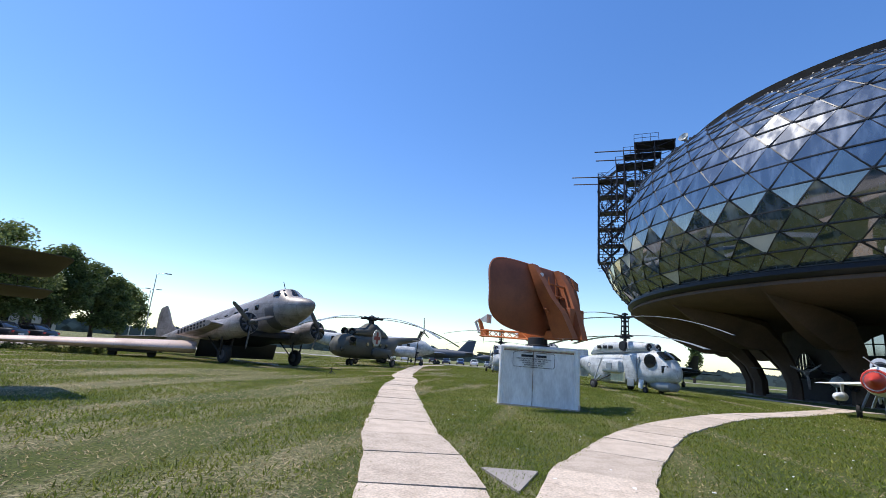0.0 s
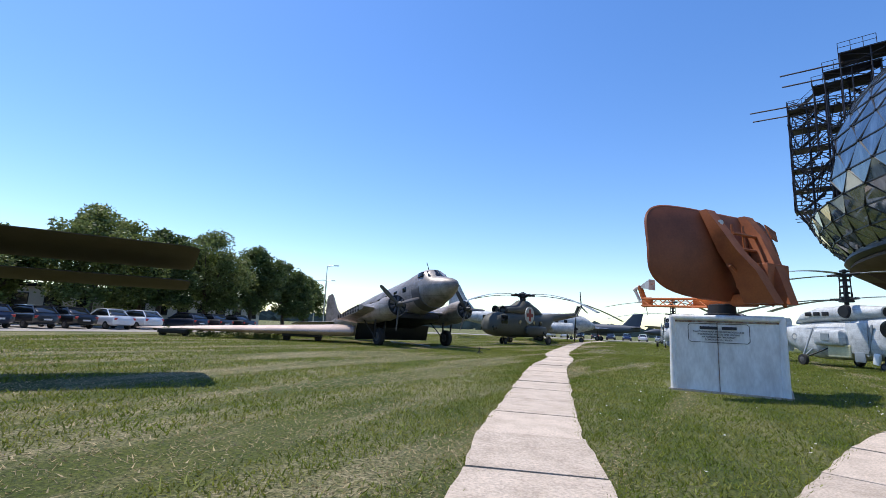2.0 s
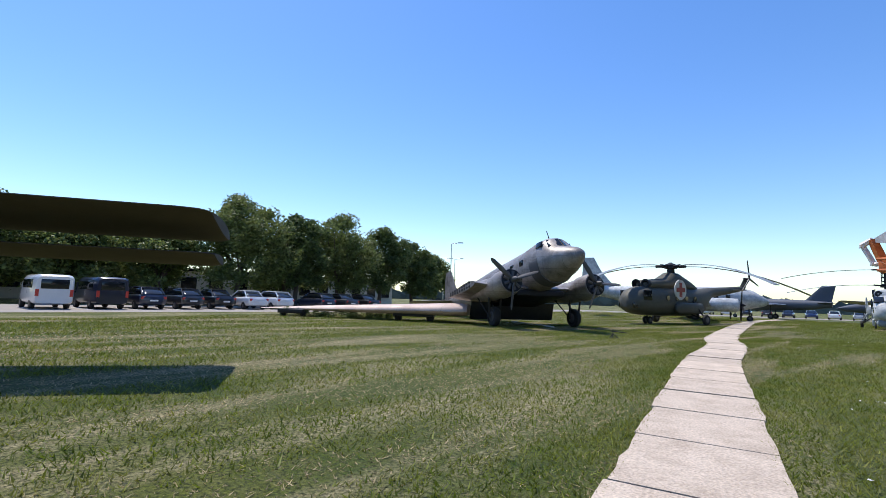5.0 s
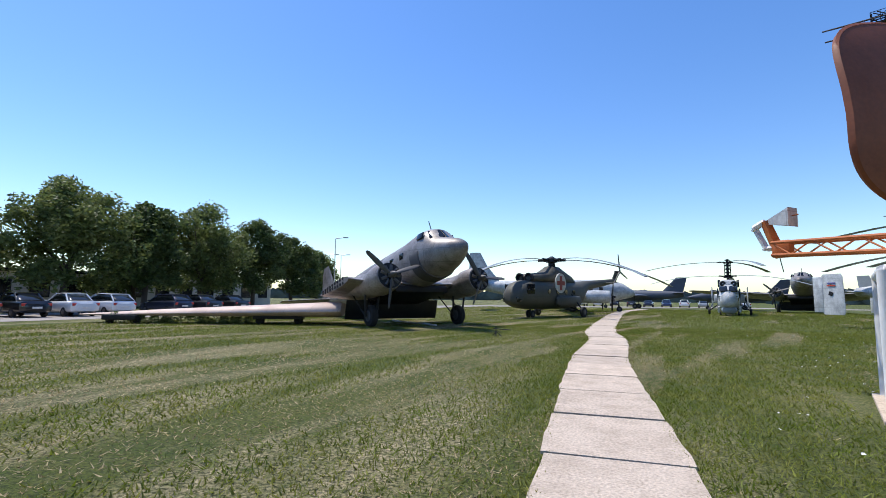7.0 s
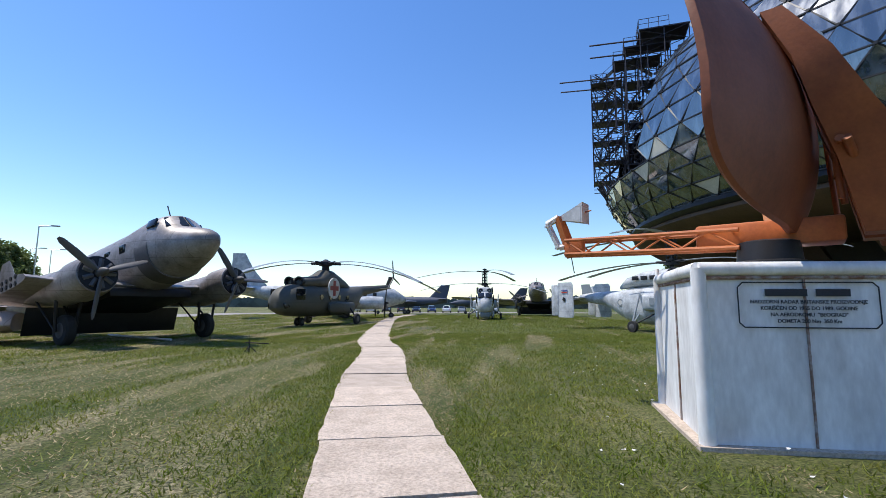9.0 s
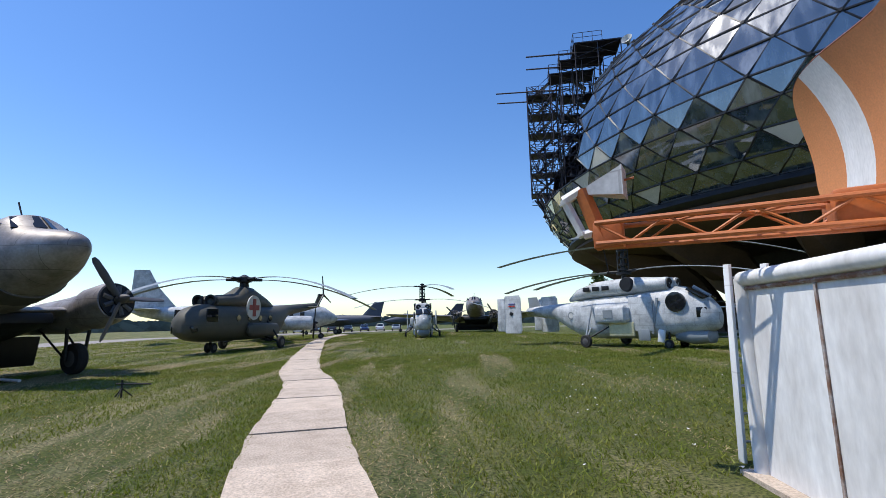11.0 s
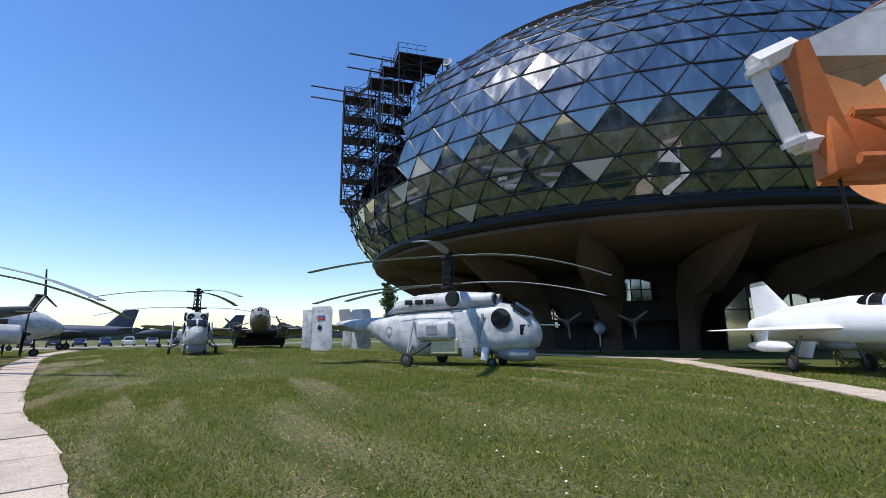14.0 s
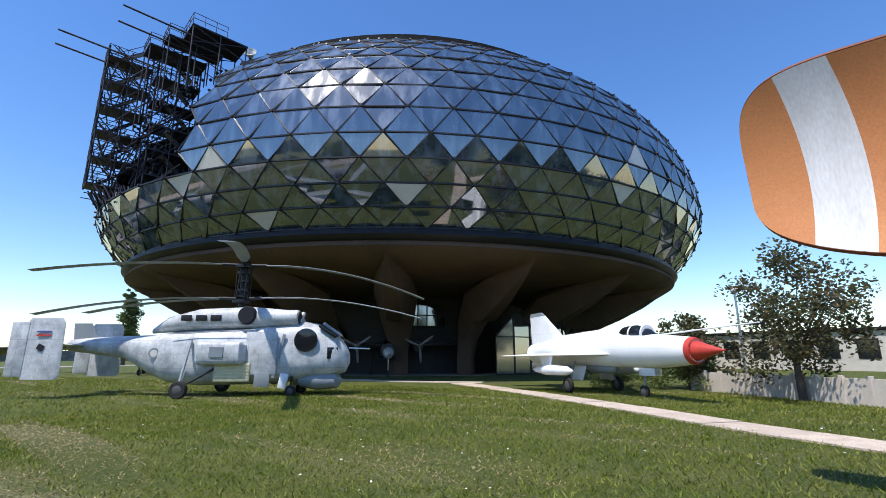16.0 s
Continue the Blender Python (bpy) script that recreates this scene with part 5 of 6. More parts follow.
    put("gun_pack", hull([(.9, zc - .72, .1, .1, .1, 1), (.6, zc - .74, .3, .2, .22, 1), (-.9, zc - .74, .3, .2, .22, 1), (-1.3, zc - .7, .1, .1, .1, 1)], 14), GREYDARK)
    return j


delta_jet(pose(20.37, 23.68, 0, 0, 0, -135.2), 0.924)


def airliner(m, k, body, label):
    """A low-winged twin piston airliner on a nose wheel."""
    a = thing("piston_airliner", m, label, "aircraft")

    def put(name, bm, mat, parent=a, label=""):
        bmesh.ops.transform(bm, matrix=Matrix.Scale(k, 4), verts=bm.verts[:])
        return part(name, bm, mat, parent, label)
    z = 2.6
    fus = put("fuselage", hull([(8.6, z - .2, .1, .1, .1, 1), (8.2, z - .2, .6, .5, .5, 1), (7, z, 1.1, 1.1, 1.0, 1), (5.6, z, 1.4, 1.5, 1.4, 1), (-3, z, 1.4, 1.45, 1.4, 1), (-8, z + .4, 1.0, .95, 1.0, 1), (-12, z + .8, .4, .4, .5, 1), (-13, z + .9, .1, .1, .1, 1)], 24), body)
    put("fin", wing([(z + 1.0, -8.5, 4.6, 0, .25), (z + 3.3, -10.4, 2.5, 0, .18), (z + 5.2, -11.4, 1.4, 0, .1)], vertical=True), body)
    for s in (-1, 1):
        for i in range(8):
            put("cabin_window", box((4.2 - 1.25 * i, s * 1.37, z + .35), (.5, .06, .42), bevel=.03), WINDOW, fus)
        put("wing", wing([(s * .5, 2.4, 4.4, z - 1.0, .5), (s * 5, 2.0, 3.6, z - .8, .4), (s * 14.5, .6, 1.6, z - .1, .15)]), body)
        put("tailplane", wing([(s * .2, -10, 2.6, z + 1.0, .18), (s * 5, -11.2, 1.2, z + 1.0, .08)]), body)
        e = put("engine_nacelle", hull([(5.0, z - .7, .55, .55, .55, 1), (4.8, z - .7, .75, .75, .75, 1), (3.2, z - .7, .8, .8, .8, 1), (0, z - .75, .7, .6, .7, 1), (-2, z - .8, .1, .1, .1, 1)], 20), body)
        e.data.transform(Matrix.Translation((0, s * 3.9 * k, 0)))
        put("cowl_mouth", turned([(4.9, .6), (5.02, .6), (5.02, .1)], "x", 18, (0, s * 3.9, z - .7)), BLACK, e)
        pr = propeller(e, Vector((5.2, s * 3.9, z - .7)), 4, 1.9, 20, .3, BLACK)
        for o in (pr, *pr.children):
            o.data.transform(Matrix.Scale(k, 4))
        put("leg", tube((.4, s * 3.9, z - 1.2), (.4, s * 3.9, .5), .09), BLACK)
        for d in (-.3, .3):
            w = wheel("wheel", (0, 0, 0), .5 * k, .3 * k, a)
            w.location = Vector((.4, s * 3.9 + d, .5)) * k
    put("nose_leg", tube((6.5, 0, z - .8), (6.6, 0, .35), .07), BLACK)
    w = wheel("nose_wheel", (0, 0, 0), .35 * k, .2 * k, a)
    w.location = Vector((6.6, 0, .35)) * k
    return a


airliner(pose(-10.6, 66.0, 0, 0, 0, 14), 0.9, GREYWHITE, "faded white twin-engined piston airliner behind the helicopter")


def swept_jet(m, k, body, label):
    """A small parked jet, far off."""
    j = thing("parked_jet", m, label, "aircraft")

    def put(name, bm, mat, parent=j, label=""):
        bmesh.ops.transform(bm, matrix=Matrix.Scale(k, 4), verts=bm.verts[:])
        return part(name, bm, mat, parent, label)
    put("fuselage", hull([(6.5, 1.7, .05, .05, .05, 1), (5.5, 1.7, .4, .4, .4, 1), (3.5, 1.8, .65, .75, .65, 1), (0, 1.8, .75, .8, .75, 1), (-4, 1.9, .6, .6, .6, 1), (-6.5, 2.0, .35, .35, .35, 1)], 18), body)
    put("canopy", hull([(4.2, 2.3, .1, .05, .1, 1), (3.2, 2.4, .36, .45, .2, 1), (1.6, 2.4, .3, .3, .2, 1), (.8, 2.4, .05, .05, .05, 1)], 14), WINDOW)
    put("fin", wing([(2.2, -3.6, 2.8, 0, .15), (4.3, -5.6, 1.3, 0, .08)], vertical=True), body)
    for s in (-1, 1):
        put("wing", wing([(s * .5, 1.2, 3.2, 1.9, .25), (s * 5.2, -1.4, 1.3, 1.8, .08)]), body)
        put("tailplane", wing([(s * .2, -5, 1.5, 2.2, .1), (s * 2.2, -5.9, .8, 2.2, .05)]), body)
        put("leg", tube((-.5, s * 1.4, 1.7), (-.5, s * 1.4, .3), .07), BLACK)
        w = wheel("wheel", (0, 0, 0), .35 * k, .2 * k, j)
        w.location = Vector((-.5, s * 1.4, .35)) * k
    put("nose_leg", tube((3.8, 0, 1.3), (3.8, 0, .25), .06), BLACK)
    w = wheel("nose_wheel", (0, 0, 0), .25 * k, .16 * k, j)
    w.location = Vector((3.8, 0, .25)) * k
    return j


JETBLUE = surface("slate_blue_jet_paint", (0.07, 0.085, 0.12), 0.55, second=(0.1, 0.11, 0.13), scale=1, bump=0.03)
swept_jet(pose(-4.5, 92, 0, 0, 0, 172), 1.15, JETBLUE, "slate blue swept-wing jet parked at the far lawn edge")
swept_jet(pose(10.5, 96, 0, 0, 0, 190), 1.1, JETBLUE, "slate blue jet parked beyond the helicopters")
swept_jet(pose(28.5, 66, 0, 0, 0, 215), 1.0, BLACK, "dark jet parked in the shade beside the museum")


def turboprop(m, k):
    """A dark twin-propeller attack aircraft parked under the bowl."""
    a = thing("twin_propeller_aircraft", m, "dark twin-propeller aircraft with a pale nose under the museum", "aircraft")

    def put(name, bm, mat, parent=a, label=""):
        bmesh.ops.transform(bm, matrix=Matrix.Scale(k, 4), verts=bm.verts[:])
        return part(name, bm, mat, parent, label)
    z = 2.0
    fus = put("fuselage", hull([(4.2, z - .1, .3, .3, .35, 1), (3.2, z, .55, .6, .65, 1), (1, z + .1, .7, .9, .8, 1), (-3, z + .1, .6, .7, .7, 1), (-7, z + .3, .2, .25, .25, 1)], 20), ALU_DARK)
    put("nose_cone", hull([(5.4, z - .2, .05, .05, .05, 1), (5.2, z - .2, .22, .22, .25, 1), (4.7, z - .15, .36, .36, .42, 1), (4.2, z - .1, .42, .42, .48, 1)], 18), GREYWHITE, fus, "pale nose cone")
    put("canopy", hull([(3.0, z + .5, .1, .1, .1, 1), (2.2, z + .7, .42, .4, .2, 1), (.8, z + .75, .35, .3, .2, 1), (0, z + .7, .05, .05, .05, 1)], 14), WINDOW, fus)
    put("fin", wing([(z + .5, -5, 2.2, 0, .15), (z + 2.4, -6.2, 1.2, 0, .08)], vertical=True), ALU_DARK)
    for s in (-1, 1):
        put("wing", wing([(s * .4, 1.4, 2.6, z + .55, .3), (s * 3, 1.3, 2.3, z + .6, .26), (s * 8.5, .7, 1.3, z + .75, .1)]), ALU_DARK)
        e = put("engine_nacelle", hull([(3.0, z + .45, .2, .2, .2, 1), (2.7, z + .45, .38, .38, .38, 1), (1, z + .45, .45, .45, .45, 1), (-1.5, z + .45, .15, .15, .15, 1)], 16), ALU_DARK)
        e.data.transform(Matrix.Translation((0, s * 2.6 * k, 0)))
        pr = propeller(e, Vector((3.1, s * 2.6, z + .45)), 3, 1.4, 35, .24, ALU)
        for o in (pr, *pr.children):
            o.data.transform(Matrix.Scale(k, 4))
        put("leg", tube((.3, s * 1.3, z), (.5, s * 1.5, .35), .07), BLACK)
        w = wheel("wheel", (0, 0, 0), .4 * k, .2 * k, a)
        w.location = Vector((.5, s * 1.5, .4)) * k
        put("gun_pod", tube((3.2, s * .75, z - .7), (1.5, s * .75, z - .6), .12), BLACK)
        put("nose_strut", tube((4.0, s * .3, z - .3), (3.9, s * .75, z - .75), .05), BLACK)
    put("nose_leg", tube((4.6, 0, z - .4), (4.6, 0, .3), .05), CHROME)
    w = wheel("nose_wheel", (0, 0, 0), .25 * k, .14 * k, a)
    w.location = Vector((4.6, 0, .25)) * k
    return a


turboprop(pose(35.3, 44.2, 0, 0, 0, 213), 1.0)


# ---- cars ----
def car(m, paint, label, estate=False):
    c = thing("car", m, label, "car", "parked cars")
    roof_back = -1.95 if estate else -1.35
    body = part("body", hull([(2.15, .55, .5, .12, .25, .5), (2.05, .6, .78, .2, .32, .45), (1.2, .62, .87, .3, .36, .4), (.9, .64, .88, .32, .38, .4), (-1.6, .66, .88, .36, .4, .4), (-2.05, .66, .82, .34, .36, .42), (-2.2, .62, .6, .2, .25, .5)], 24), paint, c)
    part("cabin", hull([(1.15, .92, .7, .03, .05, .5), (.35, .95, .68, .46, .05, .45), (-.3, .95, .67, .53, .05, .45), (roof_back + .5, .95, .66, .5, .05, .45), (roof_back - .1, .95, .68, .1, .05, .5)], 20), WINDOW, c)
    part("roof", hull([(.3, 1.42, .58, .05, .03, .5), (-.3, 1.47, .6, .05, .03, .5), (roof_back + .45, 1.43, .58, .05, .03, .5)], 16), paint, c)
    for s in (-1, 1):
        for x0, x1 in ((1.1, .3), (roof_back - .05, roof_back + .5)):
            part("roof_pillar", tube((x0, s * .69, .95), (x1, s * .58, 1.43), .045, n=6), paint, c)
        part("tail_light", box((-2.13, s * .62, .78), (.1, .28, .16), (0, 0, s * 14), bevel=.02), RED, body)
        part("headlight", box((2.06, s * .6, .68), (.14, .3, .14), (0, 0, s * -16), bevel=.02), CHROME, body)
        part("mirror", box((.75, s * .98, .98), (.12, .18, .12), bevel=.03), paint, body)
        for x in (1.35, -1.3):
            w = wheel("wheel", (0, 0, 0), .31, .2, c)
            w.location = (x, s * .78, .31)
    part("number_plate", box((-2.2, 0, .6), (.03, .5, .11)), DISH_WHITE, body)
    return c


def van(m, paint, label):
    c = thing("van", m, label, "van", "parked cars")
    body = part("body", hull([(2.2, .6, .6, .15, .25, .5), (2.0, .7, .85, .4, .4, .4), (1.4, .8, .92, 1.0, .5, .35), (.8, .85, .92, 1.15, .55, .3), (-2.1, .85, .92, 1.15, .55, .3), (-2.25, .85, .85, 1.05, .5, .35)], 24), paint, c)
    part("rear_window", box((-2.24, 0, 1.45), (.05, 1.3, .55), bevel=.03), WINDOW, body)
    for s in (-1, 1):
        part("side_window", box((-.4, s * .9, 1.45), (2.6, .06, .5), bevel=.02), WINDOW, body)
        part("tail_light", box((-2.24, s * .78, .95), (.06, .16, .4)), RED, body)
        for x in (1.35, -1.3):
            w = wheel("wheel", (0, 0, 0), .34, .22, c)
            w.location = (x, s * .8, .34)
    return c


crng = random.Random(9)
van(pose(-36.0, 14.2, 0, 0, 0, 178), CARS[3], "white van parked in the shade of the trees")
van(pose(-36.2, 17.0, 0, 0, 0, 181), CARS[0], "dark blue van parked under the trees")
for y, p, e, t in ((19.4, 0, 1, "dark blue estate car parked under the trees"), (21.9, 1, 1, "charcoal estate car parked under the trees"), (24.4, 2, 0, "black saloon car parked under the trees"),
                   (26.9, 3, 0, "white saloon car parked under the trees"), (29.3, 3, 1, "white hatchback car parked under the trees"), (34.0, 0, 1, "dark blue car parked under the trees"),
                   (36.5, 1, 0, "charcoal car parked under the trees"), (39.4, 2, 0, "black car parked under the trees")):
    car(pose(-36.0 + crng.uniform(-.25, .25), y, 0, 0, 0, 180 + crng.uniform(-3, 3)), CARS[p], t, bool(e))
for i, (x, p, e) in enumerate(((-15.5, 3, 1), (-12.3, 3, 1), (-9, 2, 0), (-5.8, 1, 1), (-2.6, 0, 0), (.6, 5, 1), (3.8, 3, 1), (7, 4, 1), (10.4, 2, 0), (13.5, 3, 0))):
    car(pose(x, 112 + crng.uniform(-.4, .4), 0, 0, 0, (-90 if i % 3 else 90) + crng.uniform(-5, 5)), CARS[p], ("dark " if p in (0, 1, 2, 5) else "pale ") + "car in the far car park", bool(e))


# ---- trees, walls and lamps ----
def leaf_cloud(rng, centres, per, size, mat, name, parent):
    """Many small folded leaves about clump centres."""
    v, f = [], []
    for (cx, cy, cz), r in centres:
        for _ in range(per):
            d = Vector((rng.gauss(0, 1), rng.gauss(0, 1), rng.gauss(0, .8)))
            d = d.normalized() * r * rng.random() ** .45
            p = Vector((cx, cy, cz)) + d
            a = Vector((rng.uniform(-1, 1), rng.uniform(-1, 1), rng.uniform(-.6, .6))).normalized() * size * rng.uniform(.6, 1.4)
            b = a.orthogonal().normalized() * size * rng.uniform(.35, .7)
            b.rotate(Matrix.Rotation(rng.uniform(0, 6.3), 3, a))
            k = len(v)
            v += [p - a, p + b, p + a, p - b]
            f += [(k, k + 1, k + 2), (k, k + 2, k + 3)]
    me = bpy.data.meshes.new(name)
    me.from_pydata(v, [], f)
    me.materials.append(mat)
    ob = new(name, me)
    ob.parent = parent
    return ob


def tree(x, y, height, spread, mat, seed, label, per=130, size=.2, clumps=46, trunk=.22, base=.28):
    rng = random.Random(seed)
    t = thing("tree", pose(x, y, 0), label, "tree")
    bm = bmesh.new()
    p, r = Vector((0, 0, -.1)), trunk
    fork = height * base
    q = Vector((rng.uniform(-.2, .2), rng.uniform(-.2, .2), fork))
    tube(p, q, r * 1.25, r * .85, 10, bm)
    tops = []
    for i in range(7):
        a = 2 * math.pi * i / 7 + rng.uniform(-.4, .4)
        reach = spread * rng.uniform(.35, .75)
        m1 = q + Vector((math.cos(a) * reach * .5, math.sin(a) * reach * .5, (height - fork) * rng.uniform(.2, .4)))
        m2 = m1 + Vector((math.cos(a) * reach * .5, math.sin(a) * reach * .5, (height - fork) * rng.uniform(.2, .42)))
        tube(q, m1, r * .5, r * .3, 7, bm)
        tube(m1, m2, r * .3, r * .08, 6, bm)
        tops += [m1, m2]
        for _ in range(3):
            m3 = m1 + Vector((rng.uniform(-1, 1) * spread * .4, rng.uniform(-1, 1) * spread * .4, rng.uniform(.2, 1.0) * height * .2))
            tube(m1, m3, r * .16, r * .04, 5, bm)
            tops.append(m3)
    part("trunk", bm, BARK, t)
    cs = []
    for i in range(clumps):
        z = rng.random()
        w = math.sin(math.pi * min(.97, .16 + .84 * z)) ** .7
        a = rng.uniform(0, 2 * math.pi)
        rr = spread * w * math.sqrt(rng.random()) * rng.uniform(.75, 1.08)
        cs.append(((math.cos(a) * rr, math.sin(a) * rr, fork * .75 + (height - fork * .75) * z * .94), spread * rng.uniform(.14, .3)))
    cs += [((v.x, v.y, v.z), spread * .2) for v in tops]
    leaf_cloud(rng, cs, per, size, mat, "crown", t)
    return t


for i, (x, y, h, s, mm, tx) in enumerate(((-48, 2, 11, 5.0, LEAF_DARK, "dark"), (-50, 11, 12.5, 5.0, LEAF_DARK, "dark"), (-47, 17.5, 8.5, 4.2, LEAF, "green"), (-46, 24, 9, 4.4, LEAF, "green"), (-44, 30.5, 13.2, 5.2, LEAF, "tall green"),
                                         (-43, 36.5, 12.0, 3.8, LEAF_DARK, "dark"), (-44, 43, 13.2, 5.2, LEAF, "tall green"), (-44, 50, 12.6, 4.4, LEAF_DARK, "dark"), (-44.5, 57, 11.2, 4.2, LEAF_DARK, "dark"), (-47, 65, 9.5, 3.6, LEAF, "slender"),
                                         (-54, 26, 11, 5, LEAF_DARK, "dark"), (-53, 42, 11, 5, LEAF_DARK, "dark"), (-56, 14, 11.5, 5, LEAF_DARK, "dark"), (-52, -8, 12, 5.5, LEAF_DARK, "dark"))):
    tree(x, y, h * .82, s, mm, 20 + i, tx + " broadleaf tree beside the car park", 210, .175, 62)
for i, (x, y) in enumerate(((-50, -16), (-44, -22), (-48, -30), (-40, -34), (-42, -44), (-33, -48), (-30, -57), (-21, -54), (-14, -62), (-5, -57), (3, -64), (12, -58), (20, -66), (30, -60), (40, -66), (50, -62))):
    tree(x, y, 14.5 + (i * 37 % 5) * .8, 6.6, LEAF_DARK, 50 + i, "dark tall broadleaf tree closing the lawn", 70, .42, 52, .3)
tree(19.6, 17.0, 5.6, 2.9, LEAF_RED, 71, "sparse reddish-green ornamental tree by the low wall", 70, .085, 60, .12, .22)
tree(24.6, 20.4, 3.6, 1.9, LEAF_RED, 72, "small reddish-green tree by the low wall", 70, .09, 40, .09, .2)
# slim poplar far beyond
pt = thing("poplar_tree", pose(58, 122, 0), "slim dark poplar tree far beyond the lawn", "tree")
part("trunk", tube((0, 0, -.1), (0, 0, 12), .4, .1), BARK, pt)
prg = random.Random(4)
leaf_cloud(prg, [((prg.uniform(-1, 1) * 1.2, prg.uniform(-1, 1) * 1.2, 1.5 + i * .34), 1.3 * math.sin(math.pi * min(.96, (i + 4) / 46))) for i in range(42)], 110, .3, LEAF_DARK, "crown", pt)
# clipped hedge by the fighter
hr = random.Random(8)
hedge = thing("hedge", pose(25.0, 22.2, 0), "leafy green hedge beside the low wall", "hedge")
leaf_cloud(hr, [((hr.uniform(-1.6, 2.6), hr.uniform(-2.6, 2.6), hr.uniform(.2, 1.45)), .5) for _ in range(70)], 120, .07, LEAF, "leaves", hedge)
# low precast wall
w0, w1 = Vector((24.4, 20.3)), Vector((13.0, 11.8))
lowwall = new("wall_low")
tagged(lowwall, "low pale precast concrete garden wall", "wall", kind="structure")
n = 16
for i in range(n):
    p, q = w0.lerp(w1, i / n), w0.lerp(w1, (i + 1) / n)
    c, d = (p + q) / 2, (q - p)
    part("panel", box((c.x, c.y, .4), (d.length - .04, .1, .86), (0, 0, math.degrees(math.atan2(d.y, d.x))), bevel=.01), LOWWALL, lowwall, smooth=False)
    part("post", box((p.x, p.y, .44), (.14, .14, .94), (0, 0, math.degrees(math.atan2(d.y, d.x))), bevel=.01), LOWWALL, lowwall, smooth=False)


def building(x, y, rz, size, mat, label, bays, storeys, flat=True):
    b = thing("building", pose(x, y, 0, 0, 0, rz), label, "building")
    lx, ly, h = size
    part("wall", box((0, 0, h / 2), (lx, ly, h)), mat, b, smooth=False)
    part("roof", box((0, 0, h + .15), (lx + .6, ly + .6, .35), bevel=.05), ROOF, b)
    for s in (-1, 1):
        for i in range(bays):
            for k in range(storeys):
                w = part("window", box((-lx / 2 + lx * (i + .5) / bays, s * ly / 2, h * (k + .55) / storeys), (lx / bays * .55, .1, h / storeys * .5)), FRAME, b)
                part("pane", box((-lx / 2 + lx * (i + .5) / bays, s * (ly / 2 + .04), h * (k + .55) / storeys), (lx / bays * .48, .06, h / storeys * .43)), WINDOW, w)
    return b


building(-62, 34, 88, (64, 8, 3.6), WALLPAINT, "long low pale building behind the trees", 20, 1)
building(70, 5, 60, (34, 9, 4.2), WALLPAINT, "low pale flat-roofed building behind the garden", 10, 1)


def street_lamp(x, y, h, globe=False):
    l = thing("street_lamp", pose(x, y, 0), "globe lamp on a thin pole" if globe else "grey street lamp on a tall pole", "street lamp")
    part("pole", tube((0, 0, 0), (0, 0, h), .09, .05), CHROME, l)
    if globe:
        bm = bmesh.new()
        bmesh.ops.create_uvsphere(bm, u_segments=14, v_segments=10, radius=.22, matrix=Matrix.Translation((0, 0, h + .15)))
        part("globe", bm, DISH_WHITE, l, "frosted white globe")
    else:
        part("arm", tube((0, 0, h), (.9, .4, h + .12), .045), CHROME, l)
        part("lamp_head", box((1.2, .52, h + .14), (.75, .26, .12), (0, 0, 24), bevel=.03), GREYDARK, l)
    return l


street_lamp(-39.5, 59.4, 9.1)
street_lamp(-52, 74, 8.5)
street_lamp(-54, 80, 9.0)
street_lamp(28.5, 17.7, 4.9, True)

# small things on the lawn
pole = thing("pale_pole", pose(-12.96, 32.02, 0, 0, 0, -34.8), "thin pale pole lying in the grass", "pole")
part("shaft", tube((-2.63, 0, .06), (2.63, 0, .06), .045), DISH_WHITE, pole)
spk = thing("lawn_sprinkler", pose(-6.21, 26.14, 0), "small black metal lawn sprinkler on a stake", "sprinkler")
part("stake", tube((0, 0, 0), (0, 0, .38), .02), BLACK, spk)
part("arm", tube((-.12, 0, .3), (.55, .1, .26), .018), BLACK, spk)
for dx, dy in ((.2, .1), (-.18, .12), (0, -.2)):
    part("foot", tube((0, 0, .2), (dx, dy, 0), .014), BLACK, spk)
wr = random.Random(31)
weeds = thing("weeds", pose(0, 0, 0), "tall green weeds growing under the detached wing", "weeds", kind="stuff")
leaf_cloud(wr, [((root + along * wr.uniform(4.5, 11.5)).to_tuple()[:2] + (wr.uniform(.05, .4),), .22) for _ in range(60)], 40, .06, LEAF_DARK, "leaves", weeds)

# far woods on the horizon
fr = random.Random(14)
v, f = [], []
for i in range(2600):
    a = radians(fr.uniform(20, 172))
    d = fr.uniform(300, 430)
    p = Vector((math.cos(a) * d, math.sin(a) * d, fr.uniform(0.3, 8.0) * (0.6 + 0.5 * noise.noise((a * 9, 0, 0)))))
    for _ in range(3):
        o = Vector((fr.uniform(-3, 3), fr.uniform(-3, 3), fr.uniform(-1, 1)))
        k = len(v)
        s = fr.uniform(2, 4)
        t = Vector((-math.sin(a), math.cos(a), 0))
        v += [p + o - t * s, p + o + t * s * fr.uniform(.3, .8) + Vector((0, 0, s * .6)), p + o + t * s, p + o - Vector((0, 0, s * .8))]
        f += [(k, k + 1, k + 2), (k, k + 2, k + 3)]
me = bpy.data.meshes.new("far_woods")
me.from_pydata(v, [], f)
me.materials.append(surface("hazy_far_foliage", (0.09, 0.115, 0.11), 0.9, scale=.02, bump=0, island=.3))
tagged(new("far_woods", me), "hazy line of woods on the horizon", "woods", kind="stuff")

# ---- grass on the lawn ----
def path_x(y):
    for (xa, ya), (xb, yb) in zip(MAIN, MAIN[1:]):
        if ya <= y <= yb:
            return xa + (xb - xa) * (y - ya) / (yb - ya)
    return MAIN[-1][0]


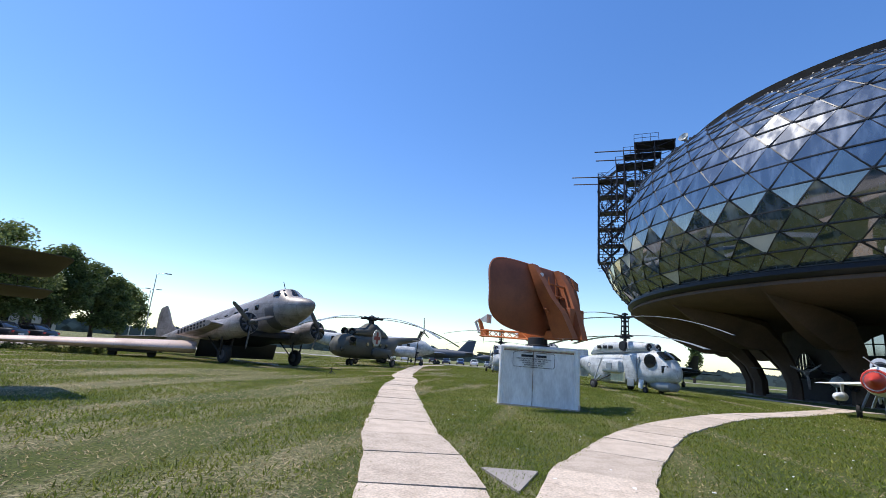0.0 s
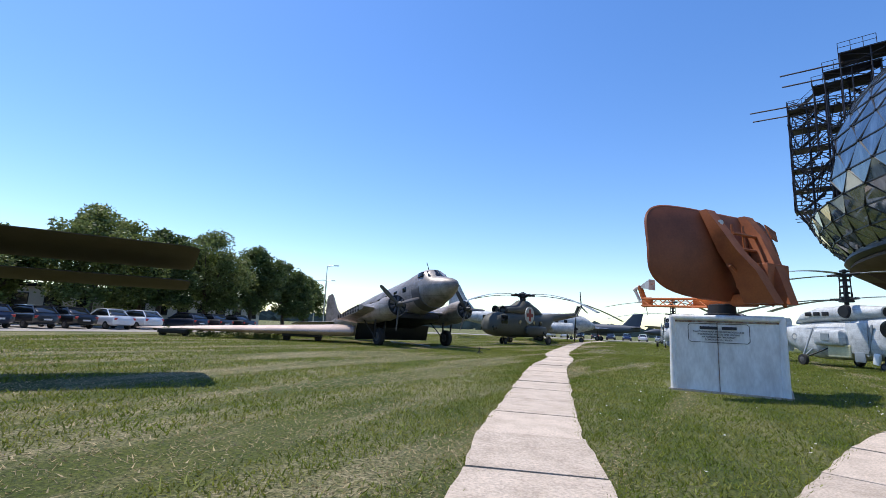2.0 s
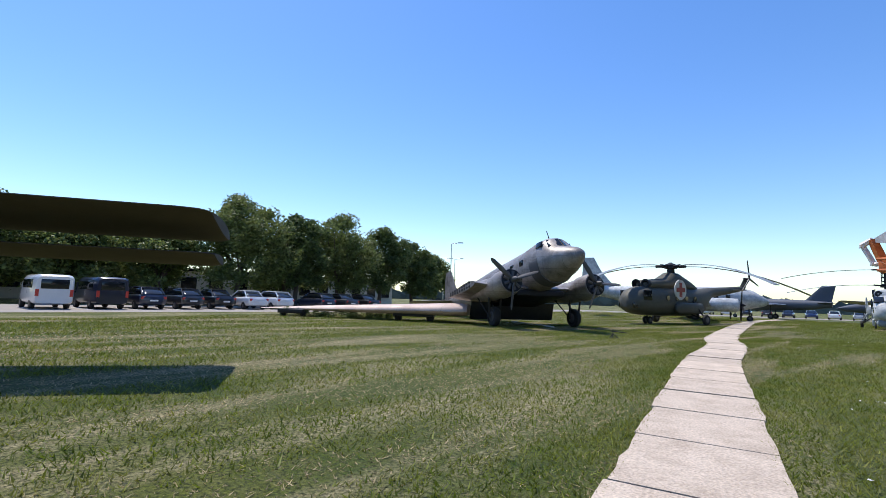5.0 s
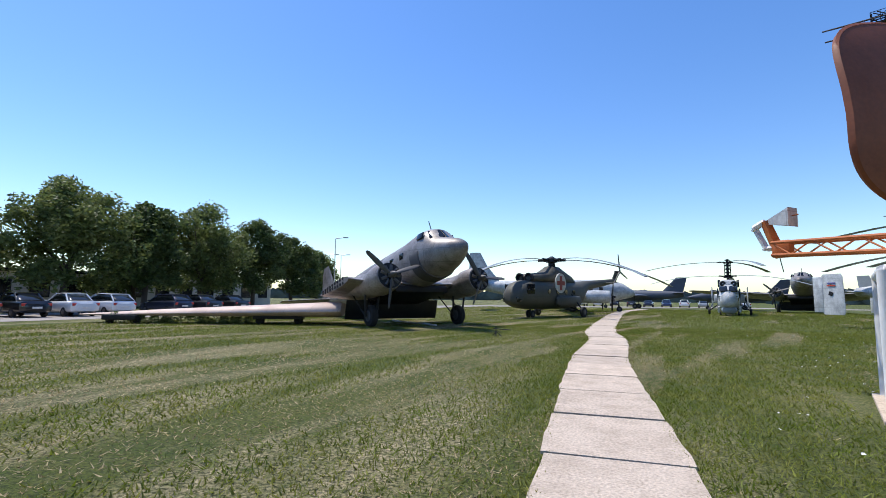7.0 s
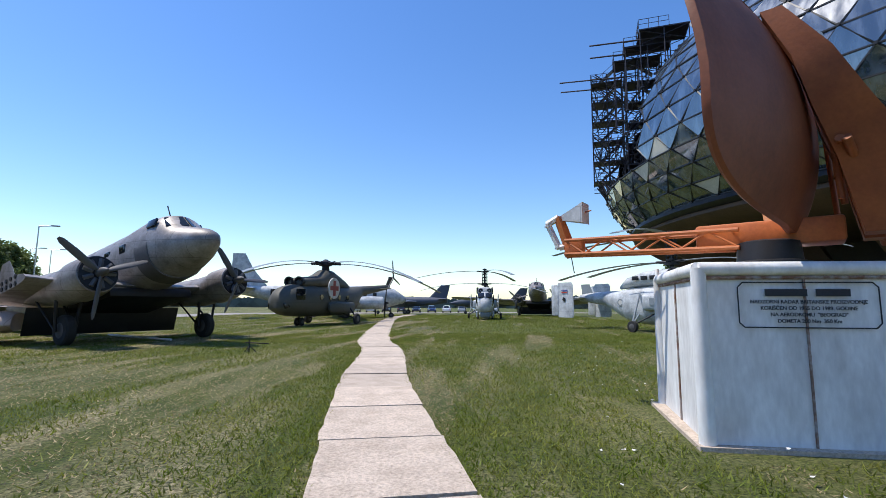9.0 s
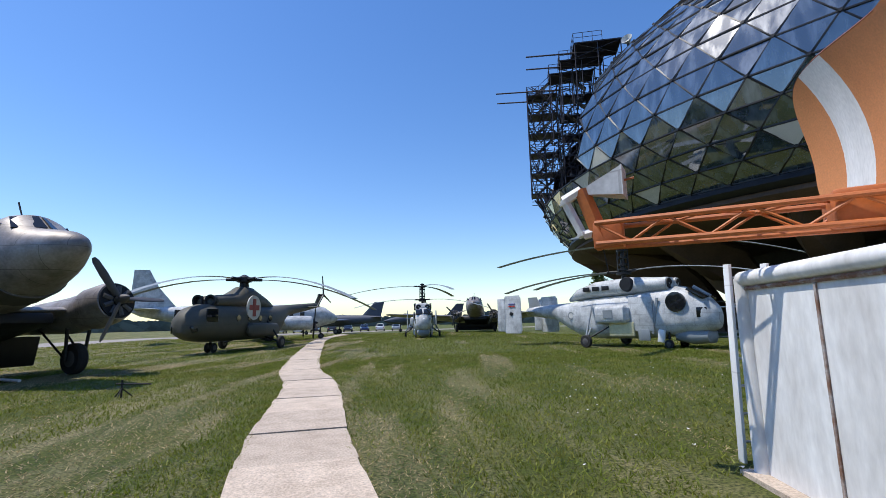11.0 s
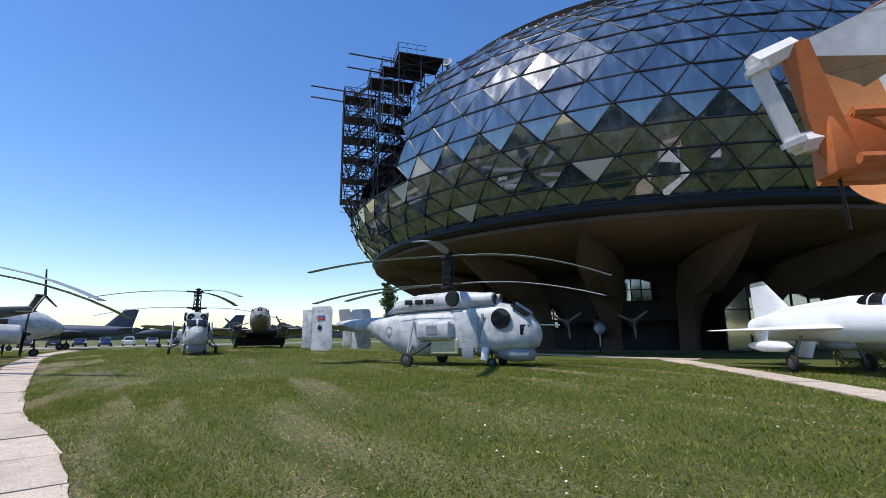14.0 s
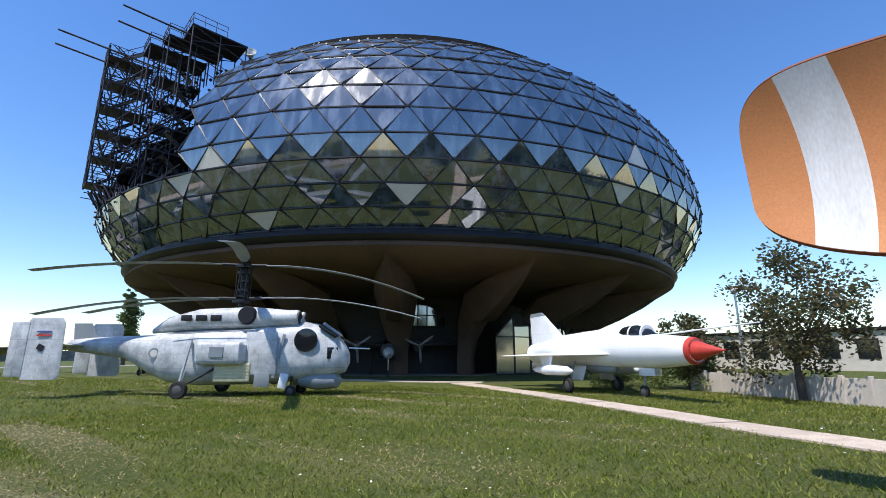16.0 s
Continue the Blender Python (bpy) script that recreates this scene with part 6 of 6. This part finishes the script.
def clear_of(line, half):
    """Distance test against a slab path."""
    pts = np.array([tuple(p) for p in smooth_line(line, 6)])

    def keep(xy):
        ok = np.ones(len(xy), bool)
        for a, b in zip(pts, pts[1:]):
            d = b - a
            t = np.clip(((xy - a) @ d) / (d @ d), 0, 1)
            ok &= np.hypot(*(xy - a - t[:, None] * d).T) > half
        return ok
    return keep


def scatter(name, count, seed, mat, h0, h1, width, flat, label, region):
    g = np.random.RandomState(seed)
    y = np.where(g.rand(count) < .72, g.uniform(-1, 36, count), 30 + 55 * g.rand(count) ** 1.5)
    d = (0.2 + 24 * g.rand(count) ** 2.0) * np.where(g.rand(count) < .5, -1, 1)
    xc = np.array([path_x(v) for v in y])
    xy = np.stack([xc + d, y + g.normal(0, .3, count)], 1)
    ok = clear_of(MAIN, .585)(xy) & clear_of(FORK, .54)(xy) & region(xy, g)
    ok &= (abs(xy[:, 0] - 3.35) > 1.5) | (abs(xy[:, 1] - 17.15) > 1.3)
    xy, d = xy[ok], abs(d[ok])
    n = len(xy)
    far = 1 + d * .07 + np.clip(xy[:, 1] - 30, 0, 60) * .05
    h = g.uniform(h0, h1, n) * far ** .6
    w = width * far * g.uniform(.6, 1.4, n)
    a = g.uniform(0, 2 * np.pi, n)
    lean = g.normal(0, flat, (n, 2))
    s = np.stack([np.cos(a), np.sin(a)], 1) * w[:, None]
    v = np.zeros((n, 3, 3))
    v[:, 0, :2], v[:, 1, :2] = xy - s, xy + s
    v[:, 2, :2] = xy + lean * h[:, None]
    v[:, :2, 2] = -.004
    v[:, 2, 2] = h
    me = bpy.data.meshes.new(name)
    me.from_pydata(v.reshape(-1, 3).tolist(), [], np.arange(3 * n).reshape(-1, 3).tolist())
    me.materials.append(mat)
    return tagged(new(name, me), label, "grass", kind="stuff")


def patch(xy, sx, sy, off):
    c, s = .98, .2
    return np.array([noise.noise(((x * c - y * s) * sx + off, (x * s + y * c) * sy, off)) + .5 * noise.noise(((x * c - y * s) * sx * 2.7, (x * s + y * c) * sy * 2, 9)) for x, y in xy])


def hay_at(xy):
    return 1.35 * patch(xy, .62, .09, 3.0) + np.where(xy[:, 0] < -.5, .1, -.24)


scatter("grass", 700000, 3, BLADE, .02, .06, .0075, .8, "short mown green grass", lambda xy, g: hay_at(xy) + g.normal(0, .15, len(xy)) < .2)
scatter("dry_grass", 420000, 6, HAY, .01, .026, .0075, 2.0, "dry cut hay lying in swaths", lambda xy, g: hay_at(xy) + g.normal(0, .12, len(xy)) > .1)
fl = random.Random(12)
bm = bmesh.new()
for _ in range(420):
    x, y = fl.uniform(1, 19), fl.uniform(6, 34)
    k = fl.random()
    x += 4 * noise.noise((x * .3, y * .3, 2))
    r = fl.uniform(.012, .026)
    c = Vector((x, y, fl.uniform(.05, .1)))
    bm.faces.new([bm.verts.new(c + Vector((math.cos(t) * r, math.sin(t) * r, fl.uniform(-.006, .012)))) for t in (0, 1.05, 2.1, 3.14, 4.2, 5.24)])
tagged(part("daisies", bm, DISH_WHITE, None, smooth=False), "scattered small white lawn flowers", "flowers", kind="stuff")
